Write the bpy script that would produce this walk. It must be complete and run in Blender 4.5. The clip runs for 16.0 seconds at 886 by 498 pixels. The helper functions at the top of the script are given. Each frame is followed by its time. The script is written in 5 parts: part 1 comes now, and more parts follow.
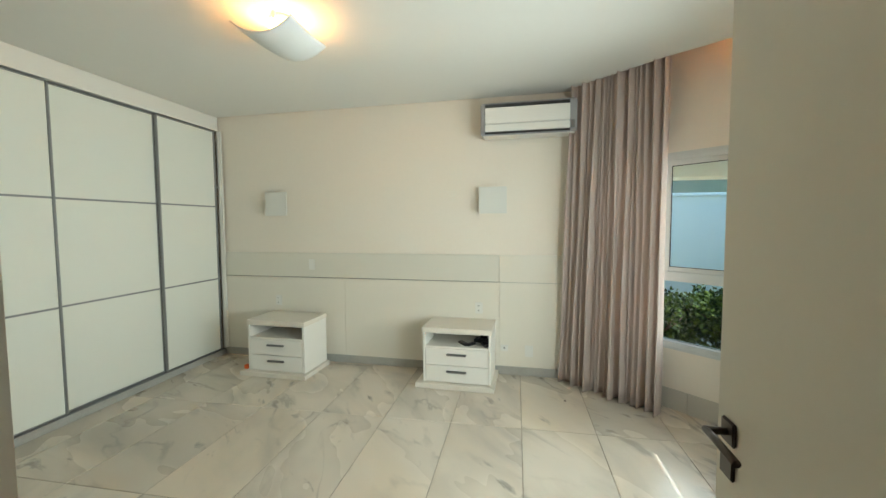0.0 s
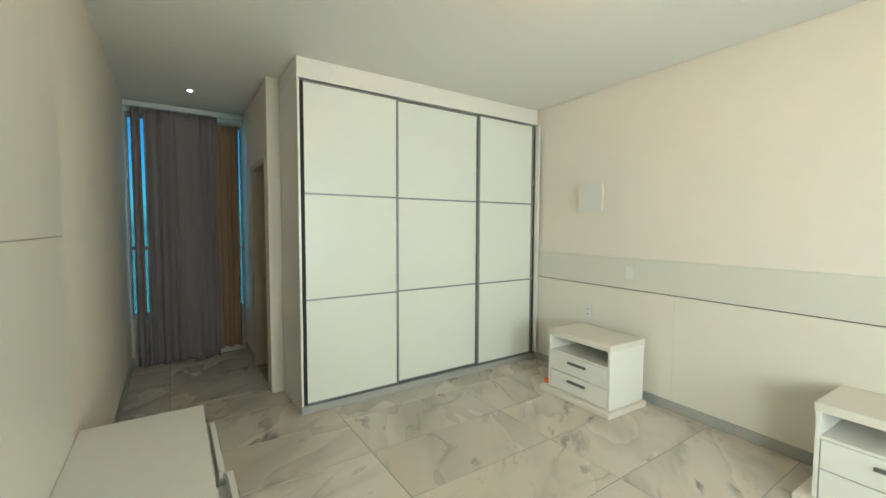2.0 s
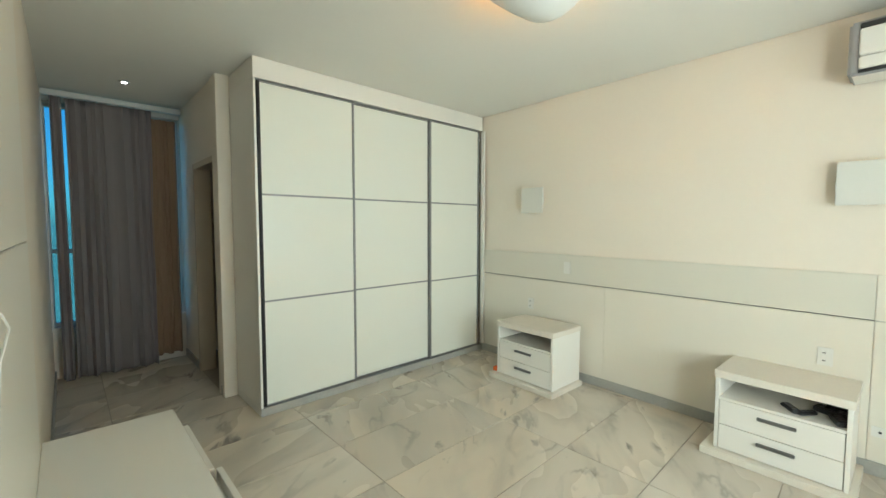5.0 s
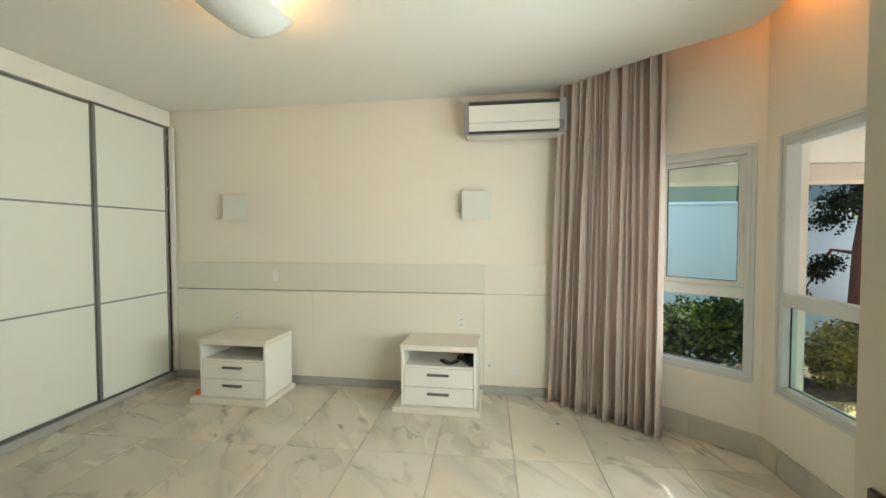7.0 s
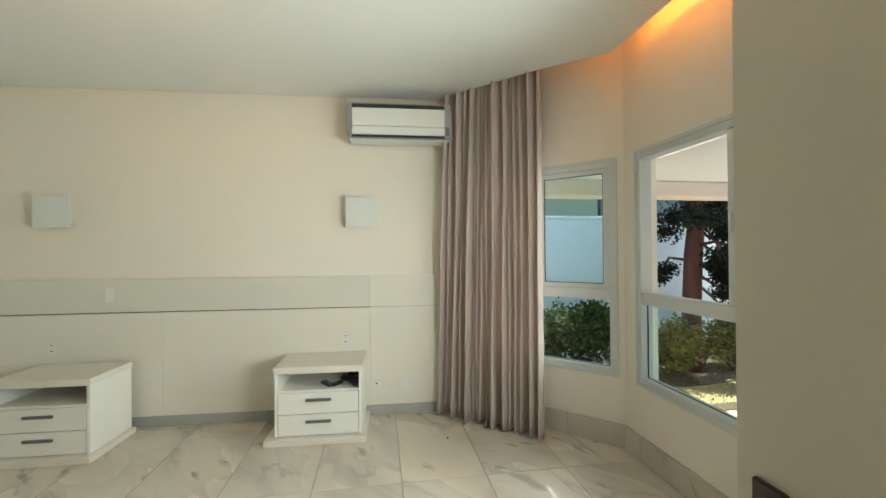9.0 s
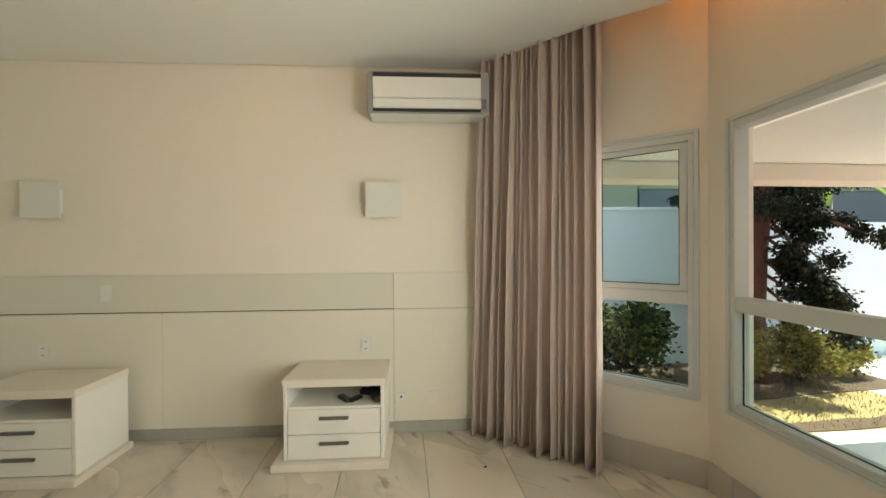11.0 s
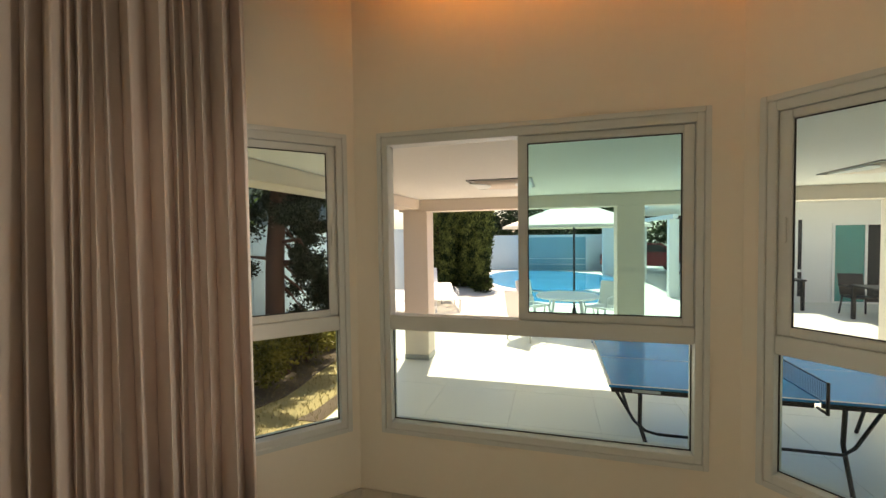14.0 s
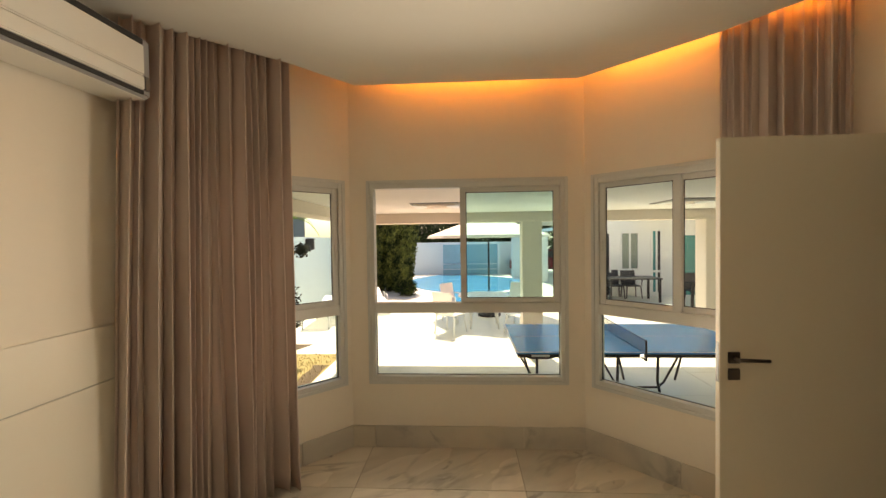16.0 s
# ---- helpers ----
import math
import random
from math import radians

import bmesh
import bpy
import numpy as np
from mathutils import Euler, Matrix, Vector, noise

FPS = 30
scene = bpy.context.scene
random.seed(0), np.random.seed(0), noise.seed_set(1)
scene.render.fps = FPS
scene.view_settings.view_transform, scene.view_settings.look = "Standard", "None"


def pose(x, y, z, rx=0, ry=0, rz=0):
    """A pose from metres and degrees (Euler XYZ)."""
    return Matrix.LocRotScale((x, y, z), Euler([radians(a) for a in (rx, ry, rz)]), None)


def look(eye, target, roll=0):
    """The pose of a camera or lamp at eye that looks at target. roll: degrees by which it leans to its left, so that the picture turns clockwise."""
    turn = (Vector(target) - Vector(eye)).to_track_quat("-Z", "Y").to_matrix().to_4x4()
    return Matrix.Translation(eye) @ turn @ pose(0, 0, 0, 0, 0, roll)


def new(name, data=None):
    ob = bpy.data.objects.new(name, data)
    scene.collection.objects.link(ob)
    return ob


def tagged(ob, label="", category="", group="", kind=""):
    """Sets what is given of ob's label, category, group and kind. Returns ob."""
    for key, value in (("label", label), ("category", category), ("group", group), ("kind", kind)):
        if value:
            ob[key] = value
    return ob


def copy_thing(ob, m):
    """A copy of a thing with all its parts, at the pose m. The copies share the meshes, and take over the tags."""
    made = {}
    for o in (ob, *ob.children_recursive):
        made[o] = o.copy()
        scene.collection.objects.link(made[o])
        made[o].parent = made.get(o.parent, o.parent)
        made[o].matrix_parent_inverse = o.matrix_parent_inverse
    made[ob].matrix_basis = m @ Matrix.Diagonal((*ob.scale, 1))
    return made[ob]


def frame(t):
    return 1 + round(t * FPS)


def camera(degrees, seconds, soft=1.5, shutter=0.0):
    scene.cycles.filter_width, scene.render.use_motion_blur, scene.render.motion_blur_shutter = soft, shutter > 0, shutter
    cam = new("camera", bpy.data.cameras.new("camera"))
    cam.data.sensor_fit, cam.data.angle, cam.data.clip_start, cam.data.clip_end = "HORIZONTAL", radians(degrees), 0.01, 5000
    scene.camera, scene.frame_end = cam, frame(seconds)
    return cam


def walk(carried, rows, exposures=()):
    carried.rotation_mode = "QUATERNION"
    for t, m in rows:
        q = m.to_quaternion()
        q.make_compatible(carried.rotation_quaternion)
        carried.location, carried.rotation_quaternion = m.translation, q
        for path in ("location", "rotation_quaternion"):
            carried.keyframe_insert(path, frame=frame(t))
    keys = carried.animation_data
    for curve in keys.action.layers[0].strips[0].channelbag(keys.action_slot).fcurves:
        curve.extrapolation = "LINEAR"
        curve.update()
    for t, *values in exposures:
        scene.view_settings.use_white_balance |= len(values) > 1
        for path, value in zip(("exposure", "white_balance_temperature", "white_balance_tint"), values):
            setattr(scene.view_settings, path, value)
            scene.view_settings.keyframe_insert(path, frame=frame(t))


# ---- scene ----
cam = camera(95.3, 16.0)
PATH = [
    (0, (0.341, 0.423, 1.523), (-0.016, 2.387, 1.4), -0.3),
    (0.5, (0.245, 0.724, 1.517), (-0.326, 2.638, 1.405), -0.2),
    (1, (0.221, 1.011, 1.49), (-0.707, 2.781, 1.405), -0.2),
    (1.5, (0.152, 1.175, 1.504), (-1.167, 2.675, 1.408), 0.2),
    (2, (0.123, 1.238, 1.485), (-1.536, 2.349, 1.374), 0.2),
    (2.5, (0.126, 1.287, 1.485), (-1.7, 2.091, 1.35), 0.3),
    (3, (0.141, 1.283, 1.473), (-1.728, 1.98, 1.328), 0.3),
    (5.5, (0.169, 0.886, 1.518), (-1.063, 2.458, 1.403), 0.0),
    (6, (0.202, 0.809, 1.528), (-0.761, 2.558, 1.411), -0.1),
    (6.5, (0.23, 0.754, 1.537), (-0.369, 2.658, 1.418), -0.2),
    (7, (0.209, 0.735, 1.48), (-0.009, 2.722, 1.414), -0.1),
    (7.5, (0.23, 0.739, 1.469), (0.31, 2.738, 1.435), -0.2),
    (8, (0.229, 0.746, 1.451), (0.503, 2.727, 1.453), -0.4),
    (8.5, (0.218, 0.773, 1.442), (0.576, 2.741, 1.451), -0.5),
    (9, (0.265, 0.909, 1.418), (0.574, 2.885, 1.428), -0.5),
    (9.5, (0.253, 1.069, 1.424), (0.378, 3.065, 1.427), -0.4),
    (12, (0.239, 1.627, 1.397), (0.71, 3.571, 1.356), -0.3),
    (12.5, (0.109, 1.774, 1.47), (1.099, 3.511, 1.404), -0.6),
    (13, (0.187, 1.987, 1.528), (1.587, 3.411, 1.416), -1.0),
    (13.5, (0.172, 2.301, 1.56), (1.914, 3.279, 1.462), -1.5),
    (14, (0.01, 2.538, 1.549), (1.94, 3.058, 1.479), -0.8),
    (14.5, (-0.075, 2.692, 1.557), (1.911, 2.922, 1.509), -0.9),
    (15, (-0.393, 2.784, 1.573), (1.604, 2.895, 1.526), -0.8),
    (15.5, (-0.761, 2.716, 1.561), (1.237, 2.799, 1.528), -0.8),
    (16, (-1.123, 2.654, 1.617), (0.873, 2.766, 1.572), -0.8),
]
walk(cam, [(t, look(eye, target, roll)) for t, eye, target, roll in PATH],
     exposures=((0.0, 1.36, 6100, 7), (0.7, 1.27, 5850, 6), (1.5, 1.68, 6150, 6), (3.0, 1.72, 5950, 5), (5.5, 1.62, 6120, 6), (6.5, 1.43, 6000, 6), (7.0, 1.44, 6450, 9), (7.5, 1.38, 6250, 8), (9.0, 1.32, 6250, 8), (9.5, 1.14, 7000, 13),
                (12.0, 1.05, 7250, 14), (12.5, 0.88, 7800, 18), (13.0, 0.76, 7900, 19), (13.6, 0.66, 7950, 19), (14.5, 0.50, 7800, 18), (15.0, 0.52, 8000, 18), (16.0, 0.76, 9300, 26)))

# ---- world, sun and large lights ----
SUN_DIR = Vector((0.40, 0.07, 0.91)).normalized()      # towards the sun
world = bpy.data.worlds.new("sky")
scene.world = world
world.use_nodes = True
wn = world.node_tree
wn.nodes.clear()
sky = wn.nodes.new("ShaderNodeTexSky")
sky.sky_type = "NISHITA"
sky.sun_disc = False
sky.sun_elevation = math.asin(SUN_DIR.z)
sky.sun_rotation = math.atan2(SUN_DIR.x, SUN_DIR.y)
wbg = wn.nodes.new("ShaderNodeBackground")
wbg.inputs["Strength"].default_value = 0.15
wout = wn.nodes.new("ShaderNodeOutputWorld")
wn.links.new(sky.outputs[0], wbg.inputs[0])
wn.links.new(wbg.outputs[0], wout.inputs[0])
sun_data = bpy.data.lights.new("sun", "SUN")
sun_data.energy, sun_data.angle, sun_data.color = 5.0, radians(0.5), (1.0, 0.95, 0.86)
sun = new("sun", sun_data)
sun.matrix_basis = look(SUN_DIR * 40, (0, 0, 0))


# ---- materials ----
def nodes_of(name):
    m = bpy.data.materials.new(name)
    m.use_nodes = True
    nt = m.node_tree
    return m, nt, nt.nodes["Principled BSDF"]


def surf(name, col, rough=0.5, var=0.06, scale=3.0, fine=60.0, bump=0.05, bump_scale=150.0, metal=0.0, per_object=0.0, stretch=(1, 1, 1), coat=0.0):
    """A plain surface with variation at two scales, roughness wear and fine relief."""
    m, nt, b = nodes_of(name)
    N, L = nt.nodes, nt.links
    co = N.new("ShaderNodeTexCoord")
    mp = N.new("ShaderNodeMapping")
    mp.inputs["Scale"].default_value = stretch
    L.new(co.outputs["Object"], mp.inputs[0])
    n1 = N.new("ShaderNodeTexNoise")
    n1.inputs["Scale"].default_value, n1.inputs["Detail"].default_value = scale, 4
    n2 = N.new("ShaderNodeTexNoise")
    n2.inputs["Scale"].default_value, n2.inputs["Detail"].default_value = fine, 3
    L.new(mp.outputs[0], n1.inputs["Vector"])
    L.new(mp.outputs[0], n2.inputs["Vector"])
    mix = N.new("ShaderNodeMix")
    mix.data_type = "FLOAT"
    mix.inputs[0].default_value = 0.4
    L.new(n1.outputs["Fac"], mix.inputs[2])
    L.new(n2.outputs["Fac"], mix.inputs[3])
    ramp = N.new("ShaderNodeValToRGB")
    ramp.color_ramp.elements[0].position, ramp.color_ramp.elements[1].position = 0.25, 0.75
    ramp.color_ramp.elements[0].color = (*[c * (1 - var) for c in col], 1)
    ramp.color_ramp.elements[1].color = (*[min(1, c * (1 + var)) for c in col], 1)
    L.new(mix.outputs[0], ramp.inputs[0])
    out = ramp.outputs[0]
    if per_object:
        info = N.new("ShaderNodeObjectInfo")
        hs = N.new("ShaderNodeHueSaturation")
        mr = N.new("ShaderNodeMapRange")
        mr.inputs[3].default_value, mr.inputs[4].default_value = 1 - per_object, 1 + per_object
        L.new(info.outputs["Random"], mr.inputs[0])
        L.new(mr.outputs[0], hs.inputs["Value"])
        L.new(out, hs.inputs["Color"])
        out = hs.outputs[0]
    L.new(out, b.inputs["Base Color"])
    rr = N.new("ShaderNodeMapRange")
    rr.inputs[3].default_value, rr.inputs[4].default_value = max(0.02, rough - 0.08), min(1, rough + 0.08)
    L.new(n1.outputs["Fac"], rr.inputs[0])
    L.new(rr.outputs[0], b.inputs["Roughness"])
    b.inputs["Metallic"].default_value = metal
    b.inputs["Coat Weight"].default_value = coat
    if bump:
        n3 = N.new("ShaderNodeTexNoise")
        n3.inputs["Scale"].default_value, n3.inputs["Detail"].default_value = bump_scale, 2
        L.new(mp.outputs[0], n3.inputs["Vector"])
        bp = N.new("ShaderNodeBump")
        bp.inputs["Strength"].default_value, bp.inputs["Distance"].default_value = bump, 0.004
        L.new(n3.outputs["Fac"], bp.inputs["Height"])
        L.new(bp.outputs[0], b.inputs["Normal"])
    return m


def cloth(name, col, through_light):
    """Woven curtain cloth that lets a little light through."""
    m = surf(name, col, 0.85, 0.05, 2, 260, 0.25, 500, stretch=(1, 1, 0.4))
    nt = m.node_tree
    N, L = nt.nodes, nt.links
    tl = N.new("ShaderNodeBsdfTranslucent")
    tl.inputs[0].default_value = (*col, 1)
    mx = N.new("ShaderNodeMixShader")
    mx.inputs[0].default_value = through_light
    L.new(N["Principled BSDF"].outputs[0], mx.inputs[1])
    L.new(tl.outputs[0], mx.inputs[2])
    L.new(mx.outputs[0], N["Material Output"].inputs[0])
    return m


def marble(name, base, vein, rough=0.22, dark=1.0):
    """White marble with cloudy grey bands and fine dark veins; every slab takes its own cut of the stone."""
    m, nt, b = nodes_of(name)
    N, L = nt.nodes, nt.links
    geo = N.new("ShaderNodeNewGeometry")
    info = N.new("ShaderNodeObjectInfo")
    off = N.new("ShaderNodeVectorMath")
    off.operation = "SCALE"
    off.inputs[0].default_value = (17.0, 31.0, 11.0)
    L.new(info.outputs["Random"], off.inputs["Scale"])
    add = N.new("ShaderNodeVectorMath")
    L.new(geo.outputs["Position"], add.inputs[0])
    L.new(off.outputs[0], add.inputs[1])
    turn = N.new("ShaderNodeMapRange")
    turn.inputs[3].default_value, turn.inputs[4].default_value = 0.25, 1.25
    L.new(info.outputs["Random"], turn.inputs[0])
    spin = N.new("ShaderNodeVectorRotate")
    spin.rotation_type = "Z_AXIS"
    L.new(add.outputs[0], spin.inputs["Vector"])
    L.new(turn.outputs[0], spin.inputs["Angle"])
    rot = N.new("ShaderNodeMapping")
    rot.inputs["Scale"].default_value = (0.85, 2.0, 1.5)
    L.new(spin.outputs[0], rot.inputs[0])

    def noise_tex(scale, detail, dist):
        n = N.new("ShaderNodeTexNoise")
        n.inputs["Scale"].default_value, n.inputs["Detail"].default_value, n.inputs["Distortion"].default_value = scale, detail, dist
        L.new(rot.outputs[0], n.inputs["Vector"])
        return n

    def ramp(src, stops):
        r = N.new("ShaderNodeValToRGB")
        e = r.color_ramp.elements
        e[0].position, e[0].color = stops[0][0], (*[stops[0][1]] * 3, 1)
        e[1].position, e[1].color = stops[-1][0], (*[stops[-1][1]] * 3, 1)
        for p, v in stops[1:-1]:
            k = e.new(p)
            k.color = (v, v, v, 1)
        L.new(src, r.inputs[0])
        return r

    smudge = ramp(noise_tex(1.3, 6, 0.6).outputs["Fac"], [(0.46, 0.0), (0.58, 0.35), (0.70, 0.85), (0.82, 1.0)])
    cloud = ramp(noise_tex(0.55, 4, 0.4).outputs["Fac"], [(0.40, 0.0), (0.66, 0.7)])
    fleck = ramp(noise_tex(4.2, 4, 0.5).outputs["Fac"], [(0.62, 0.0), (0.67, 0.55), (0.75, 1.0)])
    line = ramp(noise_tex(0.75, 5, 0.6).outputs["Fac"], [(0.478, 0.0), (0.497, 0.42), (0.503, 0.42), (0.522, 0.0)])
    broken = ramp(noise_tex(1.9, 3, 0.2).outputs["Fac"], [(0.46, 0.0), (0.60, 1.0)])

    def both(p, q):
        x = N.new("ShaderNodeMath")
        x.operation = "MULTIPLY"
        L.new(p, x.inputs[0])
        L.new(q, x.inputs[1])
        return x.outputs[0]

    veins = both(line.outputs[0], broken.outputs[0])
    streak = both(fleck.outputs[0], broken.outputs[0])
    stain = ramp(noise_tex(0.8, 3, 0.0).outputs["Fac"], [(0.42, 0.0), (0.72, 0.65)])

    def over(under, colour, fac):
        x = N.new("ShaderNodeMix")
        x.data_type = "RGBA"
        L.new(fac, x.inputs[0])
        if isinstance(under, tuple):
            x.inputs[6].default_value = (*under, 1)
        else:
            L.new(under, x.inputs[6])
        x.inputs[7].default_value = (*colour, 1)
        return x.outputs[2]

    half = tuple(0.5 * (v + w) for v, w in zip(base, vein))
    c = over(base, tuple(v * w for v, w in zip(base, (0.95, 0.84, 0.70))), stain.outputs[0])
    c = over(c, tuple(0.5 * (v + w) for v, w in zip(base, half)), cloud.outputs[0])
    c = over(c, half, smudge.outputs[0])
    c = over(c, vein, streak)
    c = over(c, vein, veins)
    hs = N.new("ShaderNodeHueSaturation")
    mr = N.new("ShaderNodeMapRange")
    mr.inputs[3].default_value, mr.inputs[4].default_value = 0.93 * dark, 1.04 * dark
    L.new(info.outputs["Random"], mr.inputs[0])
    L.new(mr.outputs[0], hs.inputs["Value"])
    L.new(c, hs.inputs["Color"])
    L.new(hs.outputs[0], b.inputs["Base Color"])
    rr = N.new("ShaderNodeMapRange")
    rr.inputs[3].default_value, rr.inputs[4].default_value = rough - 0.05, rough + 0.14
    L.new(stain.outputs[0], rr.inputs[0])
    L.new(rr.outputs[0], b.inputs["Roughness"])
    return m


def glass(name, tint=(1, 1, 1), ior=1.45):
    """A thin clear pane: light passes straight on, with a mirror gloss by Fresnel."""
    m, nt, b = nodes_of(name)
    N, L = nt.nodes, nt.links
    N.remove(b)
    tr = N.new("ShaderNodeBsdfTransparent")
    tr.inputs[0].default_value = (*tint, 1)
    gl = N.new("ShaderNodeBsdfGlossy")
    gl.inputs["Roughness"].default_value = 0.01
    lw = N.new("ShaderNodeLayerWeight")
    pw = N.new("ShaderNodeMath")
    pw.operation = "POWER"
    pw.inputs[1].default_value = 5.0
    L.new(lw.outputs["Facing"], pw.inputs[0])
    fr = N.new("ShaderNodeMath")
    fr.operation = "MULTIPLY_ADD"
    fr.inputs[1].default_value, fr.inputs[2].default_value = 0.45, 0.02
    L.new(pw.outputs[0], fr.inputs[0])
    mx = N.new("ShaderNodeMixShader")
    L.new(fr.outputs[0], mx.inputs[0])
    L.new(tr.outputs[0], mx.inputs[1])
    L.new(gl.outputs[0], mx.inputs[2])
    L.new(mx.outputs[0], N["Material Output"].inputs[0])
    return m


def glow(name, col, strength):
    m, nt, b = nodes_of(name)
    b.inputs["Base Color"].default_value = (*col, 1)
    b.inputs["Emission Color"].default_value = (*col, 1)
    b.inputs["Emission Strength"].default_value = strength
    return m


def leafy(name, dark_c, light_c, rough=0.6, trans=0.25, clump=0.0, skew=0.0):
    """Leaves that vary one by one, and by clumps of the crown."""
    m, nt, b = nodes_of(name)
    N, L = nt.nodes, nt.links
    geo = N.new("ShaderNodeNewGeometry")
    co = N.new("ShaderNodeTexCoord")
    n1 = N.new("ShaderNodeTexNoise")
    n1.inputs["Scale"].default_value, n1.inputs["Detail"].default_value = 4.0, 2
    L.new(co.outputs["Object"], n1.inputs["Vector"])
    wide = N.new("ShaderNodeMapRange")
    wide.inputs[1].default_value, wide.inputs[2].default_value = 0.35, 0.65
    L.new(n1.outputs["Fac"], wide.inputs[0])
    mix = N.new("ShaderNodeMix")
    mix.data_type = "FLOAT"
    mix.inputs[0].default_value = clump
    L.new(geo.outputs["Random Per Island"], mix.inputs[2])
    L.new(wide.outputs[0], mix.inputs[3])
    r = N.new("ShaderNodeValToRGB")
    r.color_ramp.elements[0].position = skew
    r.color_ramp.elements[0].color, r.color_ramp.elements[1].color = (*dark_c, 1), (*light_c, 1)
    L.new(mix.outputs[0], r.inputs[0])
    L.new(r.outputs[0], b.inputs["Base Color"])
    b.inputs["Roughness"].default_value = rough
    b.inputs["Specular IOR Level"].default_value = 0.15
    tl = N.new("ShaderNodeBsdfTranslucent")
    L.new(r.outputs[0], tl.inputs[0])
    mx = N.new("ShaderNodeMixShader")
    mx.inputs[0].default_value = trans
    L.new(b.outputs[0], mx.inputs[1])
    L.new(tl.outputs[0], mx.inputs[2])
    L.new(mx.outputs[0], N["Material Output"].inputs[0])
    return m


M_WALL = surf("wall_paint", (0.80, 0.735, 0.635), 0.58, 0.02, 0.9, 25, 0.06, 220)
M_CEIL = surf("ceiling_paint", (0.80, 0.79, 0.74), 0.85, 0.015, 0.7, 20, 0.04, 200)
M_PANEL = surf("lacquered_panel", (0.76, 0.72, 0.625), 0.32, 0.012, 1.3, 30, 0.02, 90)
M_BAND = surf("grey_panel", (0.69, 0.665, 0.58), 0.32, 0.012, 1.3, 30, 0.02, 90)
M_WHITE = surf("white_lacquer", (0.81, 0.79, 0.73), 0.36, 0.006, 2, 40, 0.015, 90)
M_WGLASS = surf("wardrobe_white_glass", (0.80, 0.81, 0.735), 0.34, 0.008, 1.0, 20, 0.0, 90)
M_ALU = surf("grey_aluminium", (0.30, 0.31, 0.31), 0.38, 0.06, 8, 90, 0.02, 300, 0.6)
M_FRAME = surf("painted_window_frame", (0.60, 0.62, 0.60), 0.35, 0.03, 5, 60, 0.015, 200)
# black of the window gaskets, and of the gap shade on the wardrobe's first stile
M_GASKET_SHADE = surf("black_rubber_and_gap_shade", (0.015, 0.015, 0.015), 0.6, 0.1)
M_MARBLE = marble("floor_marble", (0.68, 0.622, 0.53), (0.19, 0.175, 0.155), 0.28)
M_SKIRT = marble("skirting_marble", (0.60, 0.555, 0.48), (0.26, 0.24, 0.22), 0.35)
M_BASE = surf("grey_stone_skirting", (0.40, 0.40, 0.37), 0.4, 0.14, 6, 50, 0.03, 120)
M_GROUT = surf("grout", (0.36, 0.315, 0.255), 0.9, 0.15, 20, 120, 0.2, 200)
M_CURTAIN = cloth("mauve_grey_curtain_cloth", (0.67, 0.56, 0.505), 0.22)
M_CURTAIN2 = cloth("grey_corridor_curtain_cloth", (0.27, 0.24, 0.24), 0.10)
M_TAN = cloth("tan_curtain_cloth", (0.36, 0.245, 0.165), 0.10)
M_DOOR = surf("cream_door_lacquer", (0.70, 0.64, 0.53), 0.38, 0.02, 1.5, 40, 0.02, 120)
M_HANDLE = surf("dark_bronze_metal", (0.10, 0.085, 0.075), 0.3, 0.1, 10, 90, 0.0, 100, 0.9)
M_STEEL = surf("brushed_handle_steel", (0.22, 0.22, 0.22), 0.35, 0.08, 10, 90, 0.0, 100, 0.8)
M_ACGREY = surf("grey_ac_plastic", (0.36, 0.36, 0.37), 0.4, 0.03, 4, 60, 0.02, 200)
M_ACWHITE = surf("white_ac_plastic", (0.80, 0.79, 0.74), 0.32, 0.015, 4, 60, 0.01, 200)
M_DARK = surf("dark_void", (0.03, 0.03, 0.03), 0.7, 0.1)
M_PLASTIC = surf("white_switch_plastic", (0.76, 0.75, 0.70), 0.35, 0.02, 8, 60, 0.0)
M_BLACK = surf("black_plastic", (0.02, 0.02, 0.022), 0.35, 0.15, 12, 90, 0.03, 200)
M_ORANGE = surf("orange_plastic", (0.75, 0.16, 0.04), 0.5, 0.06)
M_LAMP = surf("satin_white_lamp_sheet", (0.84, 0.86, 0.84), 0.35, 0.02, 4, 60, 0.0)
M_BULB = glow("warm_bulb", (1.0, 0.46, 0.13), 15.0)
M_SCONCE = surf("white_sconce_plate", (0.70, 0.70, 0.65), 0.5, 0.02, 4, 60, 0.0)
M_LED = glow("amber_led_strip", (1.0, 0.36, 0.06), 16.0)
M_SPOT = glow("cool_downlight", (1.0, 0.96, 0.9), 6.0)
M_CLEAR = glass("clear_pane", (0.89, 0.995, 0.985))
M_GREEN = glass("green_tinted_pane", (0.74, 0.975, 0.965))
M_TEALPANE = glass("teal_tinted_pane", (0.20, 0.44, 0.54))
M_TRIM = surf("beige_door_trim", (0.55, 0.47, 0.37), 0.45, 0.03)
